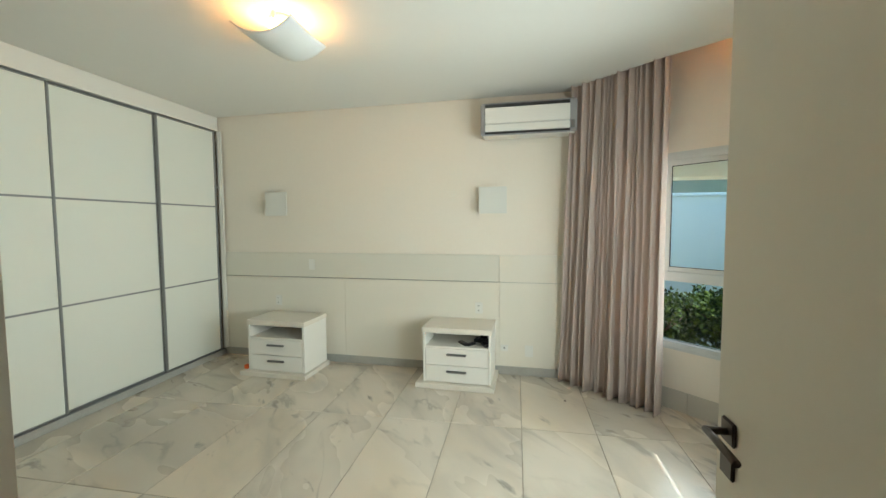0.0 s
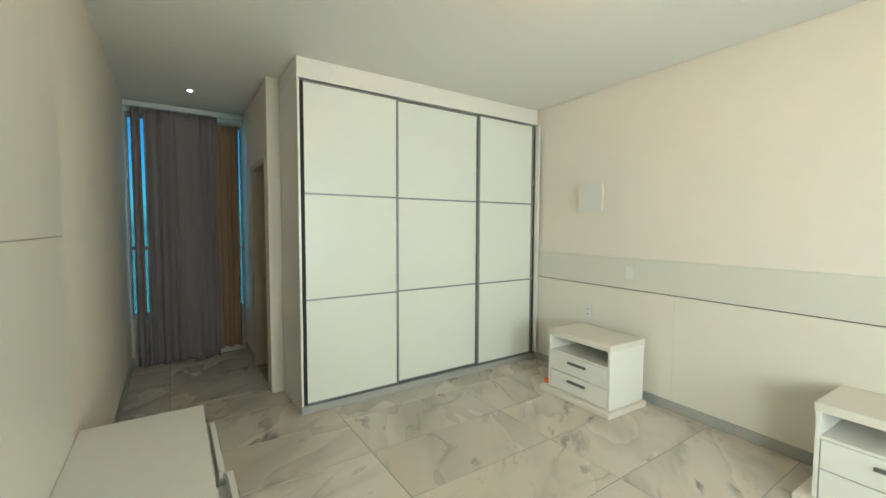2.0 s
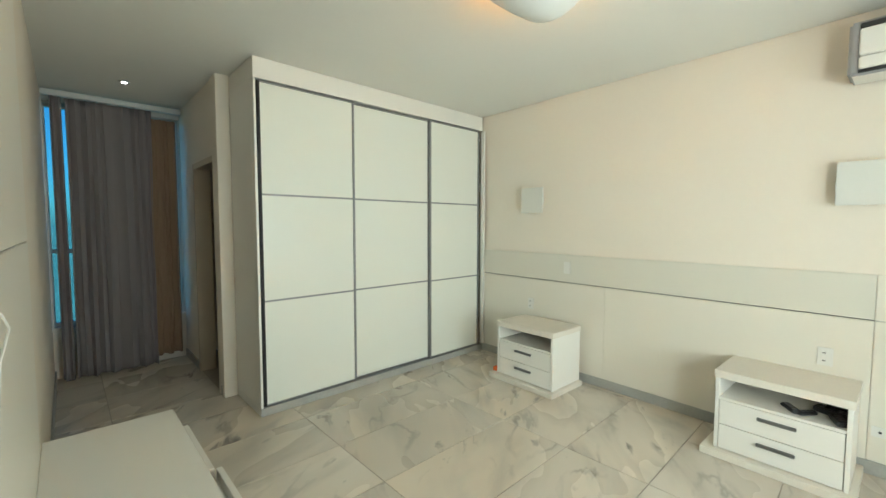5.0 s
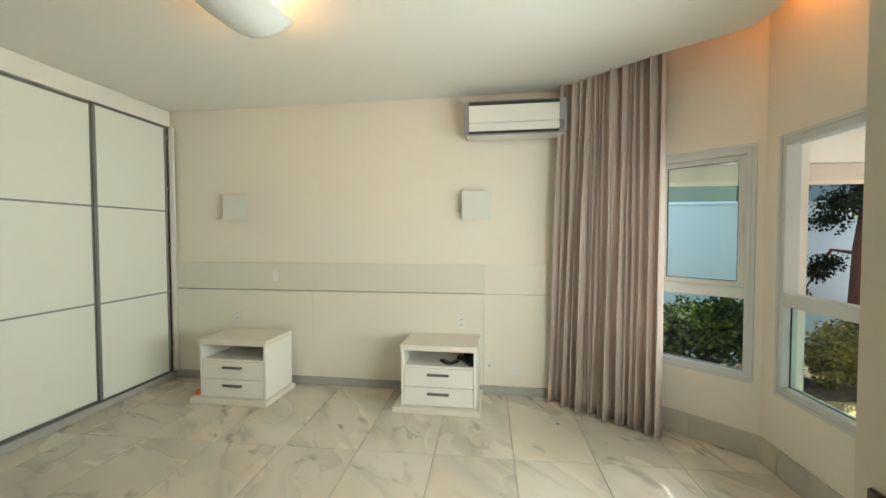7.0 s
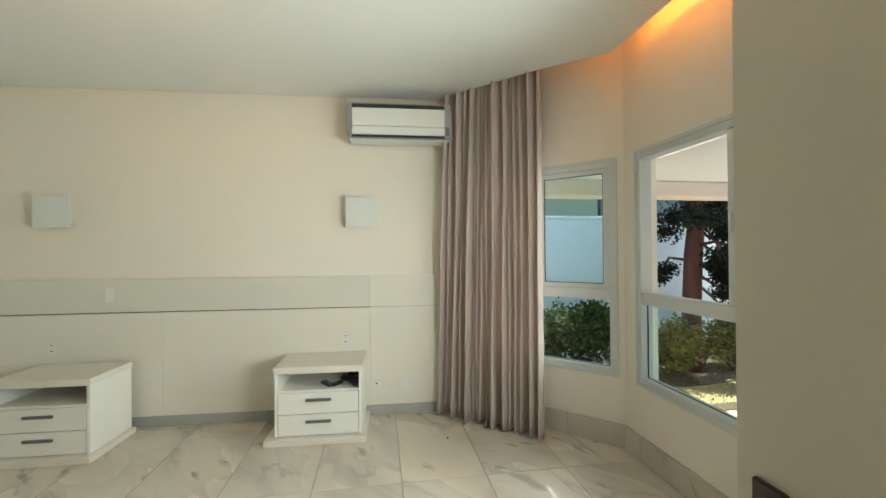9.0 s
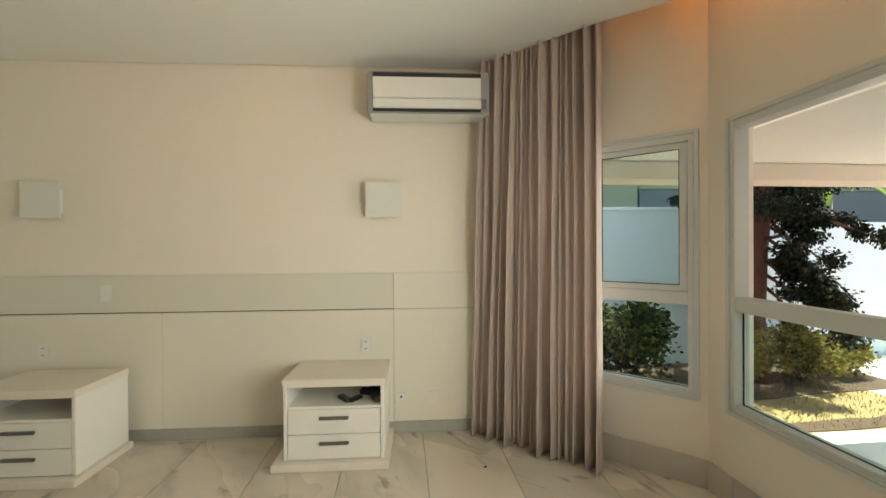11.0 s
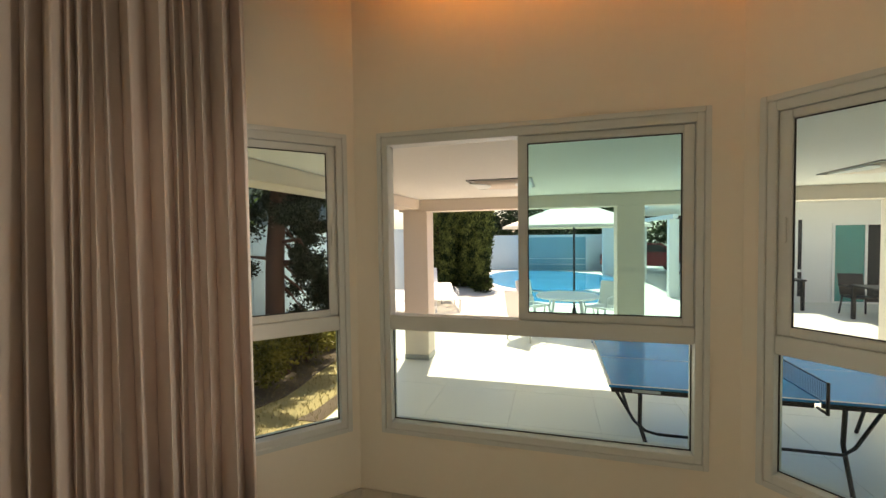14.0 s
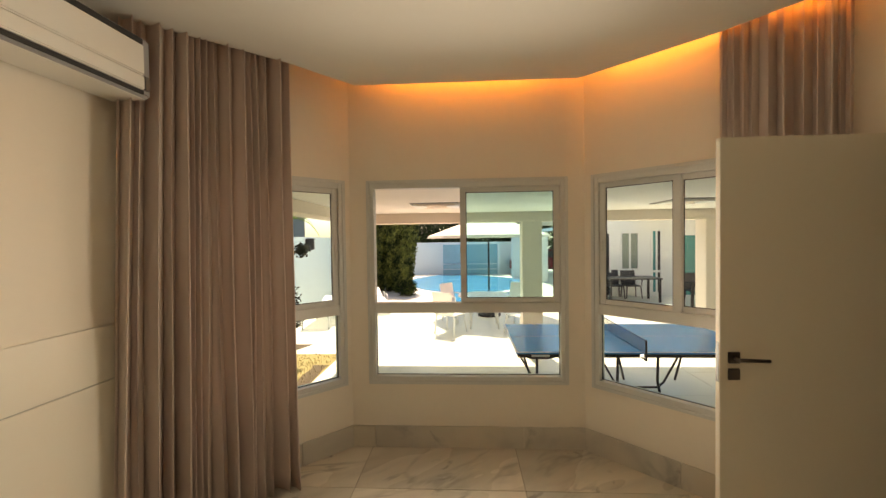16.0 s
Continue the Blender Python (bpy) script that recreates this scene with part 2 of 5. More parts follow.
# outside
M_TERRACE = surf("cream_terrace_tile", (0.84, 0.80, 0.685), 0.35, 0.04, 1.2, 30, 0.02, 120, per_object=0.03)
M_TGROUT = surf("terrace_joint", (0.58, 0.56, 0.50), 0.9, 0.1, 10, 80)
M_RENDER = surf("white_outside_render", (0.82, 0.80, 0.76), 0.85, 0.04, 0.8, 30, 0.25, 60)
M_PINK = surf("cream_veranda_paint", (0.76, 0.66, 0.57), 0.8, 0.03, 0.9, 30, 0.1, 90)
M_PERIM = surf("perimeter_wall_paint", (0.66, 0.765, 0.79), 0.85, 0.05, 0.5, 12, 0.1, 60)
M_NEIGH = surf("olive_beige_render", (0.33, 0.33, 0.25), 0.9, 0.06, 0.5, 14, 0.1, 40)
M_NEIGHB = surf("slate_blue_roof", (0.18, 0.205, 0.225), 0.8, 0.1, 0.8, 20, 0.1, 40)
M_LAWN = surf("dry_lawn", (0.38, 0.28, 0.12), 0.95, 0.25, 1.5, 40, 0.5, 90)
M_SOIL = surf("bare_soil", (0.12, 0.075, 0.045), 0.95, 0.3, 3, 50, 0.5, 60)
M_GROUND = surf("far_ground", (0.24, 0.23, 0.17), 0.95, 0.2, 0.2, 4, 0.2, 20)
M_BARK = surf("red_brown_bark", (0.12, 0.05, 0.035), 0.9, 0.4, 8, 60, 0.6, 40, stretch=(1, 1, 0.25))
M_PALMBARK = surf("grey_palm_bark", (0.28, 0.25, 0.21), 0.9, 0.3, 8, 60, 0.6, 30, stretch=(0.3, 0.3, 3))
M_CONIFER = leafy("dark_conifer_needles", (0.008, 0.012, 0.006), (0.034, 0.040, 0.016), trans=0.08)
M_CYPRESS = leafy("cypress_foliage", (0.018, 0.034, 0.010), (0.30, 0.34, 0.09), trans=0.3, clump=0.6, skew=0.25)
M_SHRUB = leafy("green_shrub_leaves", (0.012, 0.026, 0.008), (0.15, 0.19, 0.035), clump=0.3, skew=0.4)
M_YSHRUB = leafy("yellow_green_shrub_leaves", (0.05, 0.06, 0.012), (0.46, 0.37, 0.08), clump=0.35, skew=0.05)
M_PALM = leafy("bright_palm_leaves", (0.08, 0.18, 0.02), (0.34, 0.50, 0.06), trans=0.4)
M_FARTREE = leafy("far_tree_leaves", (0.012, 0.022, 0.012), (0.05, 0.075, 0.03))
M_WATER = surf("turquoise_water", (0.015, 0.27, 0.50), 0.05, 0.15, 0.8, 6, 0.25, 3)
M_UMB = surf("cream_canvas", (0.70, 0.66, 0.54), 0.85, 0.03, 3, 80, 0.1, 200)
M_CHAIR = surf("white_patio_plastic", (0.82, 0.81, 0.78), 0.4, 0.02)
M_TTBLUE = surf("blue_table_tennis_top", (0.012, 0.30, 0.74), 0.20, 0.04, 2, 60, 0.01, 200)
M_TTBLUE.node_tree.nodes["Principled BSDF"].inputs["Specular IOR Level"].default_value = 0.28
M_TTLINE = surf("white_line_paint", (0.8, 0.8, 0.8), 0.5, 0.02)
M_TTBLACK = surf("black_steel_tube", (0.018, 0.018, 0.02), 0.4, 0.1, 10, 90, 0.0, 100, 0.3)
M_NET = surf("blue_net_cloth", (0.03, 0.09, 0.22), 0.8, 0.05)
# far panes: the pale reflection on the glass is put into the base colour
M_REFLPANE = surf("grey_green_painted_reflection", (0.20, 0.25, 0.21), 0.1, 0.05)
M_TEAL = surf("teal_dark_glass", (0.03, 0.25, 0.235), 0.08, 0.06)
M_CAR = surf("dark_red_car_paint", (0.20, 0.015, 0.02), 0.2, 0.05, coat=0.6)
M_TYRE = surf("tyre_rubber", (0.02, 0.02, 0.02), 0.8, 0.1)
M_RIM = surf("silver_rim", (0.5, 0.5, 0.52), 0.3, 0.05, metal=0.8)
M_WFALL = surf("wet_blue_tile", (0.20, 0.46, 0.54), 0.12, 0.1, 3, 30, 0.05, 20)


# ---- builders ----
def box(bm, x0, y0, z0, x1, y1, z1, bevel=0.0, m=None):
    vs = [bm.verts.new(p) for p in ((x0, y0, z0), (x1, y0, z0), (x1, y1, z0), (x0, y1, z0), (x0, y0, z1), (x1, y0, z1), (x1, y1, z1), (x0, y1, z1))]
    fs = [bm.faces.new([vs[i] for i in q]) for q in ((3, 2, 1, 0), (4, 5, 6, 7), (0, 1, 5, 4), (1, 2, 6, 5), (2, 3, 7, 6), (3, 0, 4, 7))]
    if bevel:
        es = list({e for f in fs for e in f.edges})
        r = bmesh.ops.bevel(bm, geom=es, offset=bevel, segments=2, affect="EDGES", clamp_overlap=True)
        vs = list({v for f in r["faces"] for v in f.verts} | {v for v in vs if v.is_valid})
    if m is not None:
        for v in vs:
            v.co = m @ v.co
    return bm


def boxes(*rows, bevel=0.0):
    bm = bmesh.new()
    for r in rows:
        box(bm, *r, bevel=bevel)
    return bm


def tube(bm, pts, r, n=8, cap=True):
    """A round bar along a line of points, with a radius or one for each point."""
    pts = [Vector(p) for p in pts]
    rs = r if isinstance(r, (list, tuple)) else [r] * len(pts)
    rings = []
    for i, p in enumerate(pts):
        d = (pts[min(i + 1, len(pts) - 1)] - pts[max(i - 1, 0)]).normalized()
        a = d.orthogonal().normalized() if i == 0 else (a - d * a.dot(d)).normalized()
        b = d.cross(a)
        rings.append([bm.verts.new(p + rs[i] * (math.cos(t) * a + math.sin(t) * b)) for t in [2 * math.pi * k / n for k in range(n)]])
    for s, t in zip(rings, rings[1:]):
        for k in range(n):
            f = bm.faces.new((s[k], s[(k + 1) % n], t[(k + 1) % n], t[k]))
            f.smooth = True
    if cap:
        bm.faces.new(rings[0][::-1])
        bm.faces.new(rings[-1])
    return bm


def tubes(*rows, n=8):
    bm = bmesh.new()
    for pts, r in rows:
        tube(bm, pts, r, n)
    return bm


def lathe(bm, profile, n=24, centre=(0, 0)):
    """A turned solid from (radius, height) pairs, from bottom to top."""
    rings = [[bm.verts.new((centre[0] + r * math.cos(2 * math.pi * k / n), centre[1] + r * math.sin(2 * math.pi * k / n), z)) for k in range(n)] for r, z in profile]
    for s, t in zip(rings, rings[1:]):
        for k in range(n):
            bm.faces.new((s[k], s[(k + 1) % n], t[(k + 1) % n], t[k])).smooth = True
    bm.faces.new(rings[0][::-1])
    bm.faces.new(rings[-1])
    return bm


def sheet_mesh(name, verts, faces, material, smooth=False):
    me = bpy.data.meshes.new(name)
    me.from_pydata(verts, [], faces)
    me.materials.append(material)
    if smooth:
        me.polygons.foreach_set("use_smooth", [True] * len(me.polygons))
    return me


def mesh_of(name, bm, material):
    me = bpy.data.meshes.new(name)
    bmesh.ops.recalc_face_normals(bm, faces=bm.faces)
    bm.to_mesh(me)
    bm.free()
    me.materials.append(material)
    return me


def part(name, bm, material, parent, label=""):
    ob = new(name, mesh_of(name, bm, material) if isinstance(bm, bmesh.types.BMesh) else bm)
    ob.parent = parent
    return tagged(ob, label)


def thing(name, at, label, category, group="", kind=""):
    ob = new(name)
    ob.empty_display_size = 0.1
    ob.matrix_basis = at
    return tagged(ob, label, category, group, kind)


def solo(name, bm, material, label, category="", kind="structure", at=None, group=""):
    ob = new(name, mesh_of(name, bm, material) if isinstance(bm, bmesh.types.BMesh) else bm)
    if at is not None:
        ob.matrix_basis = at
    return tagged(ob, label, category, group, kind)


def along(p0, p1):
    """The frame of a wall whose inner face runs from p0 to p1 with the outside on its right: u along, v outwards."""
    d = (Vector(p1) - Vector(p0)).normalized()
    m = Matrix.Identity(4)
    m.col[0][:3] = (d.x, d.y, 0)
    m.col[1][:3] = (d.y, -d.x, 0)
    m.col[2][:3] = (0, 0, 1)
    m.col[3][:3] = (p0[0], p0[1], 0)
    if m.to_3x3().determinant() < 0:
        m.col[2][:3] = (0, 0, 1)
    return m, (Vector(p1) - Vector(p0)).length


def wall(name, p0, p1, z0, z1, thick, openings=(), material=None, label="", ext=(0, 0), splay=0.0):
    """A wall with openings (u0, u1, z0, z1) that go right through it."""
    m, length = along(p0, p1)
    us = sorted({0.0, length, *[u for o in openings for u in o[:2]]})
    zs = sorted({z0, z1, *[z for o in openings for z in o[2:]]})
    solid = {}
    for i in range(len(us) - 1):
        for j in range(len(zs) - 1):
            cu, cz = (us[i] + us[i + 1]) / 2, (zs[j] + zs[j + 1]) / 2
            solid[i, j] = not any(o[0] < cu < o[1] and o[2] < cz < o[3] for o in openings)
    bm = bmesh.new()

    def P(i, j, v):
        u = us[i]
        if v and i == 0:
            u -= ext[0]
        if v and i == len(us) - 1:
            u += ext[1]
        z = zs[j]
        if v and splay:
            for o in openings:
                u += splay * ((us[i] == o[1]) - (us[i] == o[0]))
                z += splay * (0.42 * (zs[j] == o[3]) - 0.8 * (zs[j] == o[2]))
        return bm.verts.new(m @ Vector((u, v, z)))

    for (i, j), s in solid.items():
        if not s:
            continue
        bm.faces.new([P(i, j, 0), P(i + 1, j, 0), P(i + 1, j + 1, 0), P(i, j + 1, 0)])
        bm.faces.new([P(i, j, thick), P(i, j + 1, thick), P(i + 1, j + 1, thick), P(i + 1, j, thick)])
        for di, dj, a, b in ((-1, 0, (i, j), (i, j + 1)), (1, 0, (i + 1, j), (i + 1, j + 1)), (0, -1, (i, j), (i + 1, j)), (0, 1, (i, j + 1), (i + 1, j + 1))):
            if not solid.get((i + di, j + dj), False):
                bm.faces.new([P(*a, 0), P(*b, 0), P(*b, thick), P(*a, thick)])
    bmesh.ops.remove_doubles(bm, verts=bm.verts, dist=1e-5)
    return solo(name, bm, material, label)


def clip_poly(poly, region):
    """The part of a convex outline inside a convex region that runs counter-clockwise."""
    for a, b in zip(region, region[1:] + region[:1]):
        inside = lambda p: (b[0] - a[0]) * (p[1] - a[1]) - (b[1] - a[1]) * (p[0] - a[0]) >= -1e-9
        out = []
        for p, q in zip(poly, poly[1:] + poly[:1]):
            if inside(p):
                out.append(p)
            if inside(p) != inside(q):
                d1 = (b[0] - a[0]) * (p[1] - a[1]) - (b[1] - a[1]) * (p[0] - a[0])
                d2 = (b[0] - a[0]) * (q[1] - a[1]) - (b[1] - a[1]) * (q[0] - a[0])
                t = d1 / (d1 - d2)
                out.append((p[0] + t * (q[0] - p[0]), p[1] + t * (q[1] - p[1])))
        poly = out
        if len(poly) < 3:
            return []
    return poly


def prism(bm, poly, z0, z1, bevel=0.0):
    n = len(poly)
    lo = [bm.verts.new((*p, z0)) for p in poly]
    if bevel:
        c = Vector((sum(p[0] for p in poly) / n, sum(p[1] for p in poly) / n))
        inn = []
        for p in poly:
            d = c - Vector(p)
            inn.append(Vector(p) + d.normalized() * bevel * 1.4)
        mid = [bm.verts.new((*p, z1 - bevel)) for p in poly]
        top = [bm.verts.new((*p, z1)) for p in inn]
        rings = [lo, mid, top]
    else:
        rings = [lo, [bm.verts.new((*p, z1)) for p in poly]]
    for s, t in zip(rings, rings[1:]):
        for k in range(n):
            bm.faces.new((s[k], s[(k + 1) % n], t[(k + 1) % n], t[k]))
    bm.faces.new(rings[-1])
    bm.faces.new(lo[::-1])
    return bm


# ---- the room: walls, floor, ceiling ----
SX, NX = 0.87, 1.088            # where the bay begins on the south and north walls
BX, BY0, BY1 = 1.99, 1.755, 3.556
YS, YN = 0.85, 4.62
YD = 0.635                         # the wall with the door stands a little back
NTURN = math.atan(0.040)          # the headboard wall is a little out of square
NW = Matrix.Translation((-3.06, 4.625, 0)) @ Matrix.Rotation(-NTURN, 4, "Z") @ Matrix.Translation((3.06, -YN, 0))
ZC, ZT = 2.76, 3.02              # ceiling and the top of the curtain cove
WT = 0.17                        # thickness of the bay walls
WIN_Z0, WIN_Z1 = 0.523, 2.057
T = WT * math.tan(radians(22.5))

W3_LEN = math.hypot(BX - SX, BY0 - YD)
NY = BX + BY1 - NX
W1_LEN = math.hypot(BX - NX, NY - BY1)
NWX, NWY = -3.72, 4.625 + 0.040 * 0.66
WIN3 = (W3_LEN - 0.085 - 1.11, W3_LEN - 0.085)
WIN2 = (1.905 - BY0, 3.395 - BY0)
WIN1 = (0.070, 0.070 + 1.11)

wall("wall_bay_south", (SX, YD), (BX, BY0), -0.45, ZT, WT, [(*WIN3, WIN_Z0, WIN_Z1)], M_WALL, "warm white painted bay wall with a window", (0, T), 0.045)
wall("wall_bay_east", (BX, BY0), (BX, BY1), -0.45, ZT, WT, [(*WIN2, WIN_Z0, WIN_Z1)], M_WALL, "warm white painted bay wall with a wide window", (T, T), 0.045)
wall("wall_bay_north", (BX, BY1), (NX, NY), -0.45, ZT, WT, [(*WIN1, WIN_Z0, WIN_Z1)], M_WALL, "warm white painted bay wall with a window", (T, 0), 0.045)
wall("wall_north", (NX, NY), (NWX, NWY), 0, ZT, 0.2, (), M_WALL, "warm white painted wall above a panelled headboard")
DOOR_X0, DOOR_X1 = -0.021, 0.862
wall("wall_south", (-2.13, YS), (-0.41, YS), 0, ZT, 0.16, (), M_WALL, "warm white painted wall behind the sideboard")
wall("wall_return", (-0.41, YS), (-0.41, YD), 0, ZT, 0.1, (), M_WALL, "short painted wall return beside the doorway")
wall("wall_door", (-0.41, YD), (SX + 0.1, YD), 0, ZT, 0.16, [(DOOR_X0 + 0.41, DOOR_X1 + 0.41, 0, 2.11)], M_WALL, "warm white painted wall with a doorway")
wall("wall_corridor_south", (-5.2, YS), (-2.13, YS), 0, ZT, 0.16, (), M_WALL, "warm white painted corridor wall")
wall("wall_west", (-5.2, 1.95), (-5.2, YS), 0, ZT, 0.2, [(0.006, 1.09, 0.5, 2.66)], M_WALL, "corridor end wall with a tall window")
wall("wall_corridor_north", (-3.72, 1.95), (-5.2, 1.95), 0, ZT, 0.12, [(0.06, 0.80, 0, 2.06)], M_WALL, "warm white corridor wall with a doorway")
wall("wall_wardrobe_back", (NWX, NWY), (-3.72, 1.95), 0, ZT, 0.12, (), M_WALL, "plain wall behind the wardrobe")
solo("wall_pillar", boxes((-3.80, 1.932, 0.0, -3.63, 2.038, ZC - 0.002), bevel=0.003), M_WALL, "narrow painted wall end beside the wardrobe")
# the small dark room behind the corridor doorway
wall("wall_closet_north", (-3.84, 3.2), (-5.2, 3.2), 0, ZT, 0.1, (), M_WALL, "plain wall of a small side room")
wall("wall_closet_west", (-5.2, 3.2), (-5.2, 2.07), 0, ZT, 0.1, (), M_WALL, "plain wall of a small side room")
# the hall behind the doorway
wall("wall_hall_west", (-0.62, 0.474), (-0.62, -1.6), 0, ZC, 0.1, (), M_WALL, "plain hall wall")
wall("wall_hall_south", (-0.62, -1.6), (1.2, -1.6), 0, ZC, 0.1, (), M_WALL, "plain hall wall")
wall("wall_hall_east", (1.2, -1.6), (1.2, 0.474), 0, ZC, 0.1, (), M_WALL, "plain hall wall")

VESTIBULE = [(-0.41, YD), (SX, YD), (SX + YS - YD, YS), (-0.41, YS)]
ROOM = [(-3.72, YS), (SX + YS - YD, YS), (BX, BY0), (BX, BY1), (NX, NY), (NWX, NWY)]
CORRIDOR = [(-5.2, YS), (-3.72, YS), (-3.72, 1.95), (-5.2, 1.95)]
CLOSET = [(-5.2, 1.95), (-3.72, 1.95), (-3.72, 3.2), (-5.2, 3.2)]
HALL = [(-0.62, -1.6), (1.2, -1.6), (1.2, YD), (-0.62, YD)]
bm = bmesh.new()
for reg in (ROOM, CORRIDOR, CLOSET, HALL, VESTIBULE):
    prism(bm, reg, -0.12, -0.003)
floor = solo("floor", bm, M_GROUT, "white marble floor of large slabs with grey veins")

# ceiling with the cove left open along the bay
CEIL = [(-3.72, YS), (-0.41, YS), (-0.41, YD), (0.60, YD), (1.005, 1.02), (1.24, 1.205), (1.84, 1.83), (1.83, 3.455), (1.42, 3.775), (0.925, 4.29), (0.90, 4.456), (-3.72, NWY - 0.012)]
bm = bmesh.new()
prism(bm, CEIL, ZC, ZC + 0.035)
prism(bm, [(-5.2, YS), (-3.72, YS), (-3.72, 1.95), (-5.2, 1.95)], ZC, ZC + 0.035)
prism(bm, CLOSET, ZC, ZC + 0.035)
prism(bm, HALL[:2] + [(1.2, 0.474), (-0.62, 0.474)], ZC, ZC + 0.035)
solo("ceiling", bm, M_CEIL, "matt white plasterboard ceiling with a cove along the bay")
bm = bmesh.new()
prism(bm, [(-5.4, -1.7), (2.5, -1.7), (2.5, 4.82), (-5.4, 4.82)], ZT + 0.002, ZT + 0.2)
solo("ceiling_upper", bm, M_CEIL, "concrete slab above the cove")

# stone skirting of the bay, in lengths
for k, (p0, p1, cuts) in enumerate((((SX, YD), (BX, BY0), (0.40, 0.92)), ((BX, BY0), (BX, BY1), (0.47, 1.62)), ((BX, BY1), (NX, NY), (0.42, 0.95)))):
    m, length = along(p0, p1)
    us = [0.0, *[c for c in cuts if c < length], length]
    root = None
    for a, b in zip(us, us[1:]):
        bm = bmesh.new()
        box(bm, a + 0.0015, -0.016, 0.001, b - 0.0015, -0.001, 0.168, 0.002, m)
        if root is None:
            root = solo("baseboard", bm, M_SKIRT, "veined grey marble skirting under the bay windows")
        else:
            part("slab", bm, M_SKIRT, root)
for x0, x1, y0, y1 in ((-3.05, 0.88, YN - 0.019, YN - 0.001), (-5.19, -2.13, YS + 0.001, YS + 0.013), (-2.13, -0.46, YS + 0.001, YS + 0.013)):
    solo("baseboard", boxes((x0, y0, 0.001, x1, y1, 0.085), bevel=0.002), M_BASE, "grey stone skirting along the wall", at=NW if y0 > 4 else None)
solo("baseboard", boxes((-3.725, 1.93, 0.001, -3.70, 1.949, 0.085), (-5.19, 1.937, 0.001, -4.53, 1.949, 0.085)), M_BASE, "grey stone skirting along the wall")

# door trims
def door_frame(name, x0, x1, y0, y1, h, label, material):
    root = solo(name, boxes((x0 - 0.055, y0, 0.001, x0, y1, h + 0.055), bevel=0.003), material, label)
    part("frame_side", boxes((x1, y0, 0.001, x1 + 0.055, y1, h + 0.055), bevel=0.003), material, root)
    part("frame_head", boxes((x0 + 0.001, y0, h, x1 - 0.001, y1, h + 0.055), bevel=0.003), material, root)


door_frame("door_frame", -4.50, -3.80, 1.935, 2.08, 2.05, "beige door frame of the side room", M_TRIM)
solo("trim", boxes((DOOR_X0 - 0.03, YD - 0.17, 0.001, DOOR_X0 + 0.012, YD + 0.008, 2.10), bevel=0.002), M_DOOR, "cream painted door lining")
solo("trim", boxes((DOOR_X1 - 0.006, YD - 0.17, 0.001, DOOR_X1 + 0.004, YD + 0.008, 2.10), bevel=0.002), M_DOOR, "cream painted door lining")
solo("trim", boxes((DOOR_X0 + 0.014, YD - 0.17, 2.088, DOOR_X1 - 0.008, YD + 0.008, 2.112), bevel=0.002), M_DOOR, "cream painted door lining")


